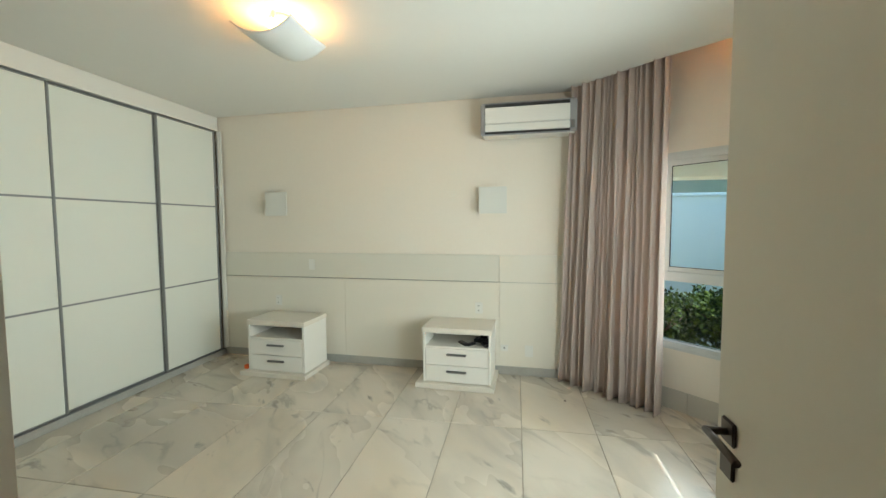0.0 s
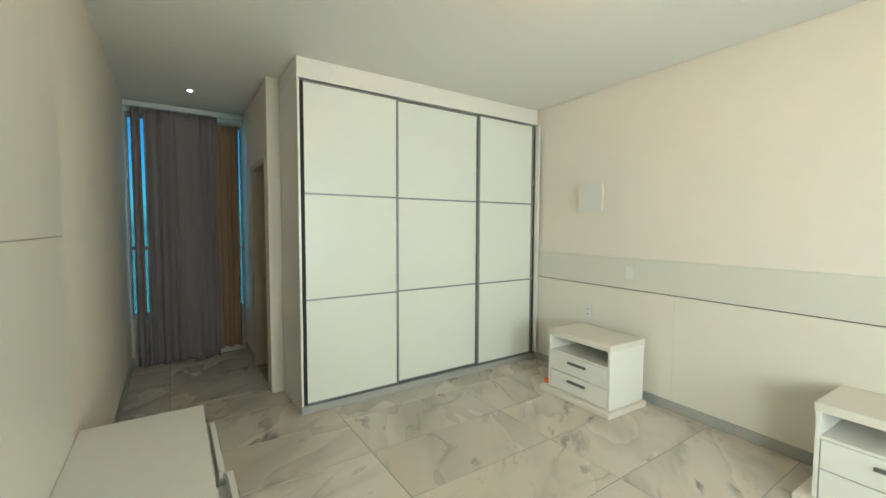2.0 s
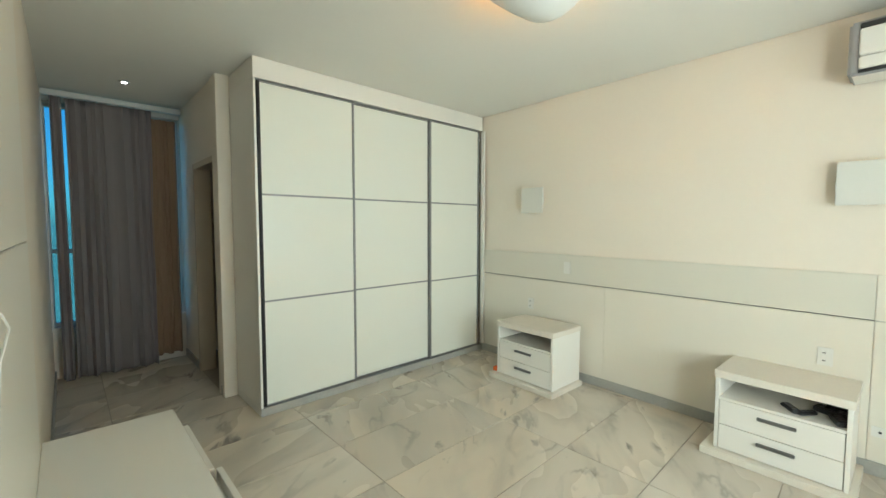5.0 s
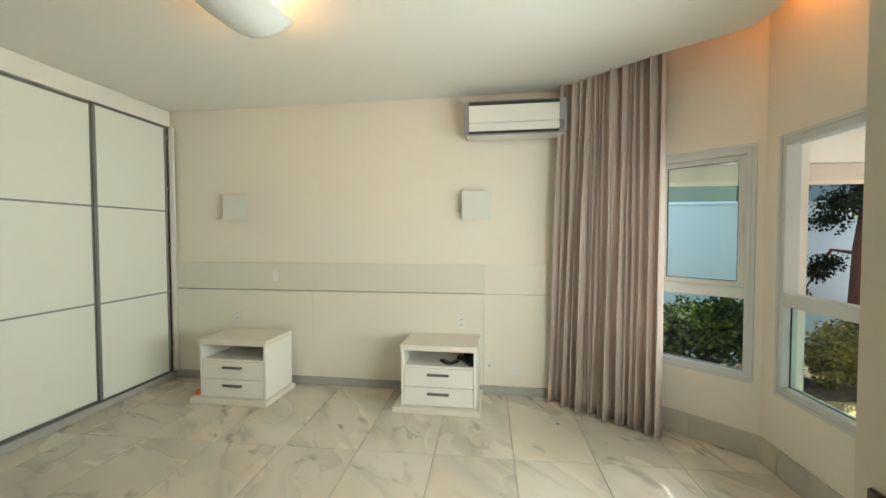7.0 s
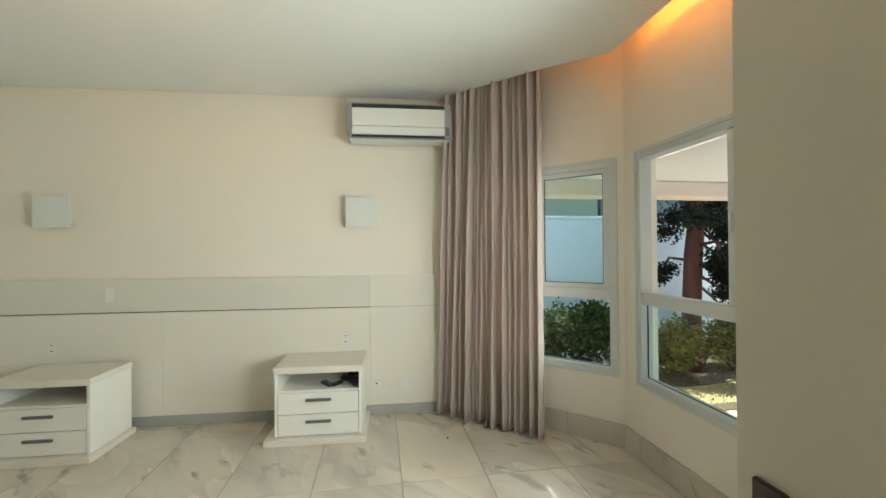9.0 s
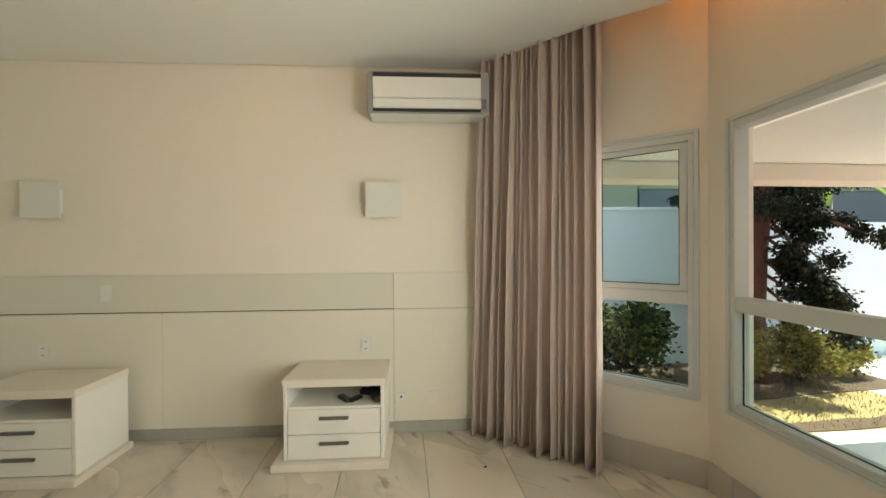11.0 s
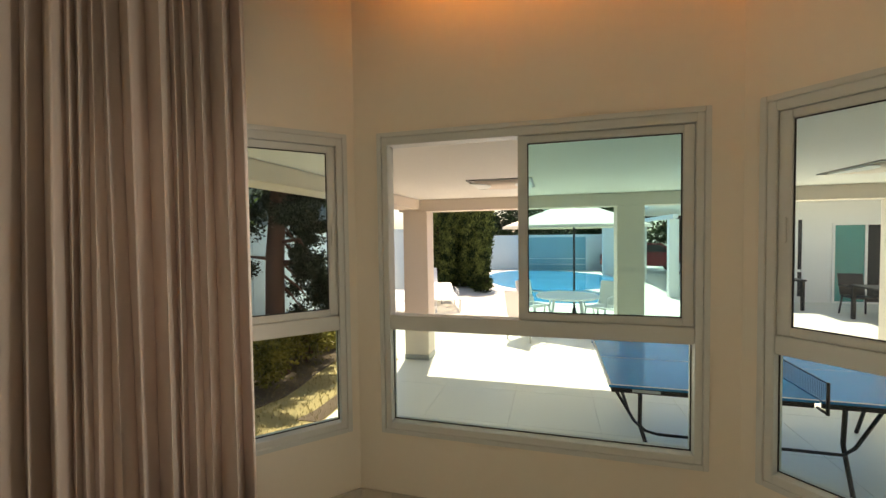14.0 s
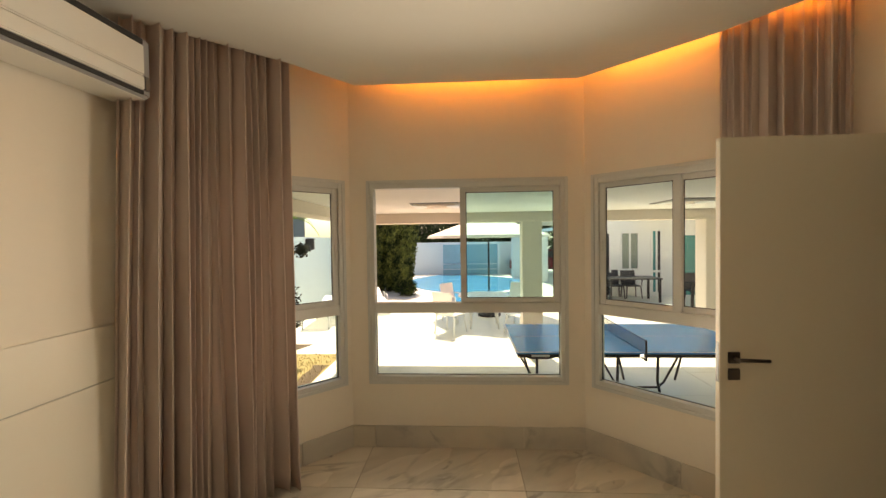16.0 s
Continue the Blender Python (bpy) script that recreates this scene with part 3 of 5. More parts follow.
# ---- windows ----
def window(name, p0, p1, span, label, halves, lock=None, z0=WIN_Z0, z1=WIN_Z1, tint_sash=None, rail=1.093, depth=0.075):
    """An aluminium window: casing, lower fixed pane, transom, two upper lights of which some are sliding sashes. Local x along the wall, -y outwards."""
    m, _ = along(p0, p1)
    m = m.copy()
    m.col[1][:3] = (-m.col[1][0], -m.col[1][1], 0)
    m = m @ Matrix.Translation((span[0], 0, 0))
    w = span[1] - span[0]
    root = thing(name, m, label, "window", kind="structure")
    c, d = 0.052, depth
    f = part("window_frame", boxes((0, -d, z0, c * 0.6, 0.012, z1), (w - c * 0.6, -d, z0, w, 0.012, z1), (c * 0.6, -d, z0, w - c * 0.6, 0.012, z0 + 0.035), (c * 0.6, -d, z1 - 0.04, w - c * 0.6, 0.012, z1), bevel=0.003), M_FRAME, root)
    part("casing", boxes((-0.025, 0.0, z0 - 0.025, 0.0, 0.018, z1 + 0.025), (w, 0.0, z0 - 0.025, w + 0.025, 0.018, z1 + 0.025), (0, 0.0, z0 - 0.025, w, 0.018, z0), (0, 0.0, z1, w, 0.018, z1 + 0.025), bevel=0.003), M_FRAME, f)
    part("transom", boxes((c * 0.6 + 0.001, -d + 0.004, rail - 0.04, w - c * 0.6 - 0.001, 0.008, rail + 0.036), bevel=0.003), M_FRAME, f)
    g = c * 0.6
    part("gasket", boxes((g, -0.0415, z0 + 0.036, g + 0.004, -0.0345, rail - 0.041), (w - g - 0.004, -0.0415, z0 + 0.036, w - g, -0.0345, rail - 0.041), (g + 0.004, -0.0415, z0 + 0.036, w - g - 0.004, -0.0345, z0 + 0.039)), M_GASKET_SHADE, f)
    p = part("pane", boxes((g + 0.004, -0.040, z0 + 0.036, w - g - 0.004, -0.036, rail - 0.041)), M_CLEAR, root)
    p.visible_shadow = False
    za, zb = rail + 0.037, z1 - 0.041
    for u0, u1, sash, y, material in halves:
        u0, u1 = max(u0 * w, g + 0.001), min(u1 * w, w - g - 0.001)
        if sash:
            b = 0.045
            s = part("sash", boxes((u0, y - 0.025, za, u0 + b, y, zb), (u1 - b, y - 0.025, za, u1, y, zb), (u0 + b, y - 0.025, za, u1 - b, y, za + 0.035), (u0 + b, y - 0.025, zb - 0.035, u1 - b, y, zb), bevel=0.003), M_FRAME, root)
            part("gasket", boxes((u0 + b, y - 0.015, za + 0.035, u0 + b + 0.005, y - 0.009, zb - 0.035), (u1 - b - 0.005, y - 0.015, za + 0.035, u1 - b, y - 0.009, zb - 0.035), (u0 + b + 0.005, y - 0.015, za + 0.035, u1 - b - 0.005, y - 0.009, za + 0.040), (u0 + b + 0.005, y - 0.015, zb - 0.040, u1 - b - 0.005, y - 0.009, zb - 0.035)), M_GASKET_SHADE, s)
            if lock is not None:
                x = u0 + b / 2 if lock == "l" else u1 - b / 2
                part("latch", boxes((x - 0.008, y, 1.50, x + 0.008, y + 0.012, 1.60), bevel=0.003), M_FRAME, s, "small recessed latch on the sash stile")
            p = part("pane", boxes((u0 + b, y - 0.014, za + 0.035, u1 - b, y - 0.010, zb - 0.035)), material, s)
        else:
            p = part("pane", boxes((u0 + 0.002, y - 0.014, za + 0.001, u1 - 0.002, y - 0.010, zb - 0.001)), material, root)
        p.visible_shadow = False
    return root


window("window_1", (BX, BY1), (NX, NY), WIN1, "white aluminium window half hidden by a curtain", [(0.0, 0.52, True, -0.005, M_CLEAR), (0.5, 1.0, True, -0.035, M_CLEAR)], "l")
window("window_2", (BX, BY0), (BX, BY1), WIN2, "wide white aluminium window with one sash slid open", [(0.0, 0.53, True, -0.005, M_GREEN)], "r")
window("window_3", (SX, YD), (BX, BY0), WIN3, "white aluminium window beside the door", [(0.0, 0.52, True, -0.035, M_CLEAR), (0.485, 1.0, True, -0.005, M_CLEAR)], "r")
# daylight that enters by the openings
def daylight(p0, p1, span, z0, z1, watts, col):
    m, _ = along(p0, p1)
    a = bpy.data.lights.new("window_daylight", "AREA")
    a.shape, a.size, a.size_y, a.energy, a.color = "RECTANGLE", span[1] - span[0] - 0.1, z1 - z0 - 0.1, watts, col
    c = m @ Vector(((span[0] + span[1]) / 2, -0.014, (z0 + z1) / 2))
    a.spread = radians(118)
    ob = new("window_daylight", a)
    ob.matrix_basis = look(c, c - m.to_3x3() @ Vector((0, 1, 0)))


DAY = (0.93, 1.0, 0.93)
daylight((BX, BY1), (NX, NY), WIN1, WIN_Z0, WIN_Z1, 5.2, DAY)
daylight((BX, BY0), (BX, BY1), WIN2, WIN_Z0, WIN_Z1, 9.0, DAY)
daylight((SX, YD), (BX, BY0), WIN3, WIN_Z0, WIN_Z1, 9.8, DAY)

# tall corridor window
root = thing("window_4", pose(-5.2, 0.862, 0), "tall narrow glazed window behind drawn curtains", "window", kind="structure")
part("window_frame", boxes((-0.12, 0.0, 0.5, -0.06, 0.014, 2.66), (-0.12, 1.066, 0.5, -0.06, 1.08, 2.66), (-0.12, 0.014, 0.5, -0.06, 1.066, 0.54), (-0.12, 0.014, 2.62, -0.06, 1.066, 2.66), (-0.12, 0.52, 0.54, -0.06, 0.56, 2.62), (-0.12, 0.014, 1.22, -0.06, 0.52, 1.26), (-0.12, 0.56, 1.22, -0.06, 1.066, 1.26), bevel=0.003), M_FRAME, root)
for y0, y1 in ((0.014, 0.52), (0.56, 1.066)):
    p = part("pane", boxes((-0.092, y0, 0.54, -0.088, y1, 2.62)), M_TEALPANE, root)
    p.visible_shadow = False


# ---- curtains ----
def curtain(name, p0, p1, z0, z1, folds, depth, material, label, seed, lean=0.0):
    """A gathered curtain: folds that run down and wander a little, deeper towards the hem, with cloth thickness."""
    rnd = random.Random(seed)
    d = Vector((p1[0] - p0[0], p1[1] - p0[1], 0))
    length = d.length
    d.normalize()
    nrm = Vector((-d.y, d.x, 0))
    cuts = [0.0]
    while len(cuts) < folds + 1:
        cuts.append(cuts[-1] + rnd.choice((rnd.uniform(0.3, 0.7), rnd.uniform(0.8, 1.9))))
    cuts = [c / cuts[-1] for c in cuts]
    amps = [min(1.3, 0.25 + (cuts[k + 1] - cuts[k]) * folds * 0.75) * rnd.uniform(0.75, 1.15) for k in range(folds)]
    drift = [rnd.uniform(-1, 1) for _ in range(folds + 1)]
    shp = [rnd.uniform(0.7, 1.6) for _ in range(folds)]
    per, nz = 14, 26
    verts, faces = [], []
    cols = folds * per + 1
    for j in range(nz + 1):
        fz = j / nz
        z = z1 + (z0 - z1) * fz
        for i in range(cols):
            k = min(i // per, folds - 1)
            f = (i - k * per) / per
            a = cuts[k] + drift[k] * 0.034 * math.sin(2.2 * fz + k) * fz
            b = cuts[k + 1] + drift[k + 1] * 0.034 * math.sin(2.2 * fz + k + 1) * fz
            u = (a + (b - a) * f) * length
            w = math.sin(2 * math.pi * f ** (0.75 + 0.4 * shp[k] / 1.6))
            w = math.copysign(abs(w) ** shp[k], w) * amps[k]
            u += math.sin(4 * math.pi * f) * 0.010 * amps[k]
            grow = 0.72 + 0.28 * fz + 0.10 * math.sin(5 * fz + k)
            v = depth * w * grow + 0.006 * math.sin(9 * fz + 1.7 * k) + 0.004 * math.sin(11 * f * (1 + 0.3 * shp[k]) + 4 * fz + k)
            u += (1 - u / length) ** 2 * lean * (0.38 - fz)
            hem = 0.012 * math.sin(i * 0.21 + seed) * (1 if j == nz else 0)
            verts.append((p0[0] + d.x * u + nrm.x * v, p0[1] + d.y * u + nrm.y * v, z + hem))
    for j in range(nz):
        for i in range(cols - 1):
            a = j * cols + i
            faces.append((a, a + 1, a + cols + 1, a + cols))
    me = sheet_mesh(name, verts, faces, material, True)
    ob = new(name, me)
    sol = ob.modifiers.new("cloth", "SOLIDIFY")
    sol.thickness = 0.003
    return tagged(ob, label, "curtain")


curtain("curtain", (0.80, 4.40), (1.475, 3.795), 0.012, 2.99, 16, 0.072, M_CURTAIN, "long mauve-grey curtain gathered in folds beside the window", 3, lean=0.13)
curtain("curtain", (1.275, 1.205), (0.925, 0.80), 0.012, 2.99, 12, 0.042, M_CURTAIN, "long mauve-grey curtain gathered behind the door", 8)
curtain("corridor_curtain", (-5.06, 1.68), (-5.06, 1.02), 0.012, 2.68, 8, 0.035, M_CURTAIN2, "grey full-length curtain drawn over the corridor window", 5)
curtain("corridor_curtain", (-5.05, 0.995), (-5.05, 0.915), 0.012, 2.68, 2, 0.025, M_CURTAIN2, "narrow grey curtain end beside the corridor wall", 15)
curtain("corridor_curtain", (-5.045, 1.885), (-5.045, 1.655), 0.10, 2.60, 4, 0.03, M_TAN, "tan full-length curtain hung beside the grey one", 6)
solo("curtain_rail", boxes((-5.10, 0.86, 2.685, -5.02, 1.94, 2.735), bevel=0.004), M_FRAME, "pale metal curtain rail across the corridor end", "curtain rail", "")
for p0, p1 in (((0.80, 4.42), (1.53, 3.75)), ((1.30, 1.235), (0.92, 0.795))):
    m, length = along(p0, p1)
    bm = bmesh.new()
    box(bm, 0, -0.015, 2.992, length, 0.015, 3.018, 0.003, m)
    solo("curtain_rail", bm, M_FRAME, "white curtain rail fixed up inside the cove", "curtain rail", "")


# ---- headboard panelling ----
def panel(x0, x1, z0, z1, material, label, y1=YN - 0.0005, t=0.022):
    return solo("wall_panel", boxes((x0, y1 - t, z0, x1, y1, z1), bevel=0.0025), material, label, "wall panel", "", at=NW)


panel(-3.045, -1.4952, 0.087, 0.934, M_PANEL, "cream lacquered lower headboard panel")
panel(-1.4948, 0.1788, 0.087, 0.935, M_PANEL, "cream lacquered lower headboard panel")
panel(-3.045, 0.1788, 0.942, 1.212, M_BAND, "greyish lacquered upper band of the headboard")
panel(0.1804, 0.90, 0.087, 0.935, M_PANEL, "cream lacquered panel beside the curtain", t=0.018)
panel(0.1804, 0.90, 0.940, 1.212, M_PANEL, "cream lacquered upper panel beside the curtain", t=0.018)
# strips in the groove with its shade painted in, lighter on the right
solo("trim", boxes((-3.045, YN - 0.008, 0.9355, 0.178, YN - 0.002, 0.9415)), M_DARK, "dark strip painted as the shade in the groove between the panels", at=NW)
solo("trim", boxes((0.182, YN - 0.012, 0.9355, 0.90, YN - 0.002, 0.9395)), M_BASE, "grey strip painted as the lighter shade in the groove between the panels", at=NW)
# panelling behind the sideboard
solo("wall_panel", boxes((-2.10, YS + 0.0005, 0.086, -0.46, YS + 0.02, 1.4395), bevel=0.0025), M_PANEL, "cream lacquered lower panel behind the sideboard", "wall panel", "")
solo("wall_panel", boxes((-2.10, YS + 0.0005, 1.4425, -0.46, YS + 0.02, 2.745), bevel=0.0025), M_PANEL, "cream lacquered upper panel behind the sideboard", "wall panel", "")


# ---- wardrobe ----
wd = thing("wardrobe", pose(-3.05, 2.04, 0), "white built-in wardrobe with three sliding doors in grey frames", "wardrobe")
part("side_wall", boxes((-0.64, 0.0, 0.065, -0.06, 0.0198, 2.60)), M_WHITE, wd)
part("side_wall", boxes((-0.64, 2.555, 0.065, -0.10, 2.572, 2.60)), M_WHITE, wd)
part("back_wall", boxes((-0.64, 0.0202, 0.065, -0.62, 2.5548, 2.60)), M_WHITE, wd)
part("base", boxes((-0.60, 0.0, 0.001, -0.012, 2.572, 0.062)), M_WHITE, wd)
part("side_panel", boxes((-0.058, 0.0, 0.064, 0.0, 0.018, 2.598), bevel=0.002), M_WHITE, wd)
part("pelmet", boxes((-0.64, 0.0, 2.602, 0.0, 2.572, 2.757), bevel=0.002), M_WHITE, wd)
part("plinth", boxes((-0.011, 0.0, 0.001, 0.004, 2.572, 0.062), bevel=0.002), M_BASE, wd, "grey plinth strip")
part("bottom_track", boxes((-0.075, 0.019, 0.0635, 0.002, 2.55, 0.070)), M_ALU, wd)
part("partition", boxes((-0.60, 0.84, 0.072, -0.10, 0.858, 2.598), (-0.60, 1.74, 0.072, -0.10, 1.758, 2.598)), M_WHITE, wd)
for z in (0.55, 1.12, 1.50, 2.0, 2.35):
    part("shelf", boxes((-0.60, 1.76, z, -0.10, 2.553, z + 0.018)), M_WHITE, wd)
for y0, y1, x in ((0.028, 0.855, -0.006), (0.838, 1.765, -0.034), (1.75, 2.515, -0.006)):
    d = part("door", boxes((x - 0.022, y0, 0.074, x - 0.014, y1, 2.588)), M_DARK, wd)
    rails = [0.078, 0.905, 1.735, 2.584]
    for a, b in zip(rails, rails[1:]):
        part("glass_panel", boxes((x - 0.0135, y0 + 0.016, a + 0.006, x - 0.004, y1 - 0.016, b - 0.006), bevel=0.0015), M_WGLASS, d)
    # the first stile is black: the shade of the gap is put into its colour
    for yy in (y0, y1 - 0.020):
        part("stile", boxes((x - 0.020, yy, 0.074, x + 0.006, yy + 0.020, 2.588), bevel=0.003), M_GASKET_SHADE if yy < 0.03 else M_ALU, d)
    for z in rails:
        part("rail", boxes((x - 0.0130, y0 + 0.021, max(0.0745, z - 0.007), x - 0.001, y1 - 0.021, min(2.587, z + 0.008)), bevel=0.001), M_ALU, d)
# near-black strips carry the shade inside the gaps in their colour
part("gap_shade_strip", boxes((-0.058, 0.0185, 0.072, -0.012, 0.0265, 2.59)), M_DARK, wd, "dark strip painted as the shade in the gap beside the first door")
part("gap_shade_strip", boxes((-0.075, 2.517, 0.072, -0.052, 2.5545, 2.59)), M_DARK, wd, "dark strip painted as the shade in the gap beside the last door")
for z in (2.48, 1.95, 1.38, 0.9):
    part("bracket", boxes((-0.050, 2.518, z, -0.012, 2.550, z + 0.022), bevel=0.002), M_WHITE, wd)


solo("trim", boxes((-3.042, 4.572, 0.09, -2.990, 4.595, 2.59), bevel=0.003), M_WHITE, "white vertical filler strip between wardrobe and wall")


# ---- night tables ----
def night_table(x0, gap):
    """Two drawers, an open niche, a thick top and a wide low plinth."""
    t = thing("bedside_table", NW @ pose(x0, YN - gap - 0.44, 0), "white lacquered bedside table with two drawers and open niche", "bedside table", "bedside tables")
    w, d = 0.636, 0.44
    part("plinth", boxes((-0.065, -0.055, 0.001, w + 0.033, d, 0.046), bevel=0.003), M_TRAVERT, t, "pale plinth board")
    part("side", boxes((0, 0, 0.0465, 0.022, d, 0.515), bevel=0.002), M_WHITE, t)
    part("side", boxes((w - 0.022, 0, 0.0465, w, d, 0.515), bevel=0.002), M_WHITE, t)
    part("back", boxes((0.0225, d - 0.018, 0.0465, w - 0.0225, d, 0.515)), M_WHITE, t)
    part("shelf", boxes((0.0225, 0.004, 0.372, w - 0.0225, d - 0.0185, 0.388)), M_WHITE, t)
    part("top", boxes((-0.008, -0.010, 0.5155, w + 0.008, d, 0.563), bevel=0.003), M_TRAVERT, t)
    for z0, z1 in ((0.052, 0.208), (0.213, 0.369)):
        dr = part("drawer", boxes((0.026, 0.0, z0, w - 0.026, 0.02, z1), (0.03, 0.0205, z0 + 0.01, w - 0.03, d - 0.03, z1 - 0.03), bevel=0.002), M_WHITE, t)
        part("handle", boxes((0.225, -0.020, z1 - 0.062, 0.41, -0.002, z1 - 0.043), bevel=0.003), M_STEEL, dr, "dark metal bar handle")
    return t


M_TRAVERT = surf("pale_travertine_lacquer", (0.74, 0.69, 0.60), 0.4, 0.05, 2.5, 40, 0.02, 90, stretch=(3, 1, 1))
night_table(-2.324, 0.10)
night_table(-0.494, 0.026)


# ---- wall fittings ----
def plate(x, z, w, h, y, label, kind="socket", flip=1, dots=1):
    t = thing("wall_socket" if kind == "socket" else "wall_plate", (NW if y > 4 else Matrix.Identity(4)) @ pose(x, y, z), label, "wall socket")
    s = -flip
    ya, yb = sorted((0.0, s * 0.009))
    part("cover", boxes((-w / 2, ya, -h / 2, w / 2, yb, h / 2), bevel=0.003), M_PLASTIC, t)
    yc, yd = sorted((s * 0.0092, s * 0.0125))
    if dots == 1:
        part("insert", boxes((-w * 0.27, yc, -h * 0.16, w * 0.27, yd, h * 0.16), bevel=0.001), M_PLASTIC, t)
    elif dots == 2:
        for k in (-0.22, 0.22):
            i = part("insert", boxes((-w * 0.3, yc, k * h - h * 0.13, w * 0.3, yd, k * h + h * 0.13), bevel=0.001), M_PLASTIC, t)
            ye, yf = sorted((s * 0.0126, s * 0.0135))
            part("slot", boxes((-0.012, ye, k * h - 0.003, 0.004, yf, k * h + 0.003)), M_DARK, i)
    elif dots == 3:
        ye, yf = sorted((s * 0.0092, s * 0.011))
        part("hole", tubes((((0, ye, 0), (0, yf, 0)), 0.008)), M_DARK, t, "dark round cable hole")
    return t


PY = YN - 0.0225
plate(-1.885, 1.085, 0.075, 0.115, PY, "white switch plate on the headboard band")
plate(-2.31, 0.672, 0.075, 0.115, PY, "white double socket above the bedside table", dots=2)
plate(-0.024, 0.672, 0.075, 0.115, PY, "white double socket above the bedside table", dots=2)
plate(0.232, 0.275, 0.075, 0.062, YN - 0.0185, "white socket plate with one round hole", dots=3)
plate(0.475, 0.255, 0.08, 0.115, YN - 0.0185, "blank white wall plate by the floor", "plate", dots=0)
plate(-0.79, 1.39, 0.08, 0.125, YS + 0.0205, "white socket plate above the sideboard", flip=-1)
plate(-0.655, 1.39, 0.08, 0.125, YS + 0.0205, "white aerial plate with a cable plugged in", flip=-1, dots=3)
t = thing("cable", pose(-0.655, YS + 0.03, 1.385), "thin white cable hanging from the wall plate", "cable")
pts = [(0, 0.005, 0), (-0.01, 0.03, -0.002), (-0.045, 0.035, -0.03), (-0.075, 0.02, -0.09), (-0.07, 0.016, -0.18), (-0.035, 0.014, -0.28), (0.05, 0.012, -0.40), (0.13, 0.012, -0.55), (0.21, 0.012, -0.70), (0.25, 0.02, -0.79)]
part("cord", tubes((pts, 0.0018)), M_PLASTIC, t)
part("plug", tubes((((0, -0.004, 0), (0, 0.012, 0)), 0.007)), M_BLACK, t, "black round plug")


def sconce(x):
    t = thing("wall_sconce", NW @ pose(x, YN, 1.755), "square white wall sconce, unlit", "wall lamp", "wall sconces")
    part("plate", boxes((-0.135, -0.088, -0.130, 0.135, -0.076, 0.130), bevel=0.004), M_SCONCE, t)
    part("housing", boxes((-0.085, -0.0755, -0.085, 0.085, -0.0005, 0.085), bevel=0.004), M_SCONCE, t)


sconce(-2.275)
sconce(0.118)

# air conditioner
ac = thing("air_conditioner", NW @ pose(0.015, YN, 2.350), "split air conditioner with grey frame and white front", "air conditioner")
part("body", boxes((0, -0.225, 0, 0.868, -0.0005, 0.295), bevel=0.014), M_ACGREY, ac)
part("underside", boxes((0.02, -0.205, -0.004, 0.85, -0.02, -0.0005), bevel=0.001), M_ACWHITE, ac, "white underside")
part("front_panel", boxes((0.045, -0.246, 0.098, 0.805, -0.2255, 0.246), bevel=0.006), M_ACWHITE, ac)
part("flap", boxes((0.045, -0.246, 0.028, 0.805, -0.2255, 0.094), bevel=0.006), M_ACWHITE, ac, "white outlet flap")
part("intake", boxes((0.045, -0.240, 0.250, 0.805, -0.2255, 0.277), bevel=0.003), M_DARK, ac, "dark intake grille")
part("outlet", boxes((0.045, -0.236, 0.008, 0.805, -0.2255, 0.025)), M_DARK, ac, "dark outlet slot")
part("end_cap", boxes((0.811, -0.240, 0.03, 0.845, -0.2255, 0.10), bevel=0.004), M_STEEL, ac)

# ceiling lamp: a bent sheet hung under two bulbs
lamp = thing("ceiling_lamp", pose(-1.05, 2.70, ZC), "ceiling lamp with a curved satin white sheet, lit warm", "ceiling lamp")
n = 20
vv, ff = [], []
for j in range(n + 1):
    for i in range(n + 1):
        u, v = i / n * 2 - 1, j / n * 2 - 1
        vv.append((0.187 * u, 0.205 * v, -0.185 + 0.075 * u * u * (1 - 0.0 * v) + 0.012 * v * v))
for j in range(n):
    for i in range(n):
        a = j * (n + 1) + i
        ff.append((a, a + 1, a + n + 2, a + n + 1))
sh = part("shade", sheet_mesh("shade", vv, ff, M_LAMP, True), None, lamp)
sh.modifiers.new("thick", "SOLIDIFY").thickness = 0.005
part("canopy", lathe(bmesh.new(), [(0.06, -0.022), (0.06, -0.003), (0.055, -0.0005)]), M_PLASTIC, lamp)
for k in (-0.07, 0.07):
    part("bulb", lathe(bmesh.new(), [(0.008, -0.115), (0.026, -0.10), (0.030, -0.08), (0.022, -0.06), (0.014, -0.045)], centre=(0, k)), M_BULB, lamp, "glowing warm bulb")
    part("stem", tubes((((0, k, -0.170), (0, k, -0.116)), 0.004)), M_STEEL, lamp)
    part("holder", tubes((((0, k, -0.045), (0, k, -0.0005)), 0.012)), M_PLASTIC, lamp)
ll = bpy.data.lights.new("lamp_light", "POINT")
ll.energy, ll.color, ll.shadow_soft_size = 2.7, (1.0, 0.48, 0.16), 0.05
lo = new("lamp_light", ll)
lo.matrix_basis = pose(-1.05, 2.70, ZC - 0.085)

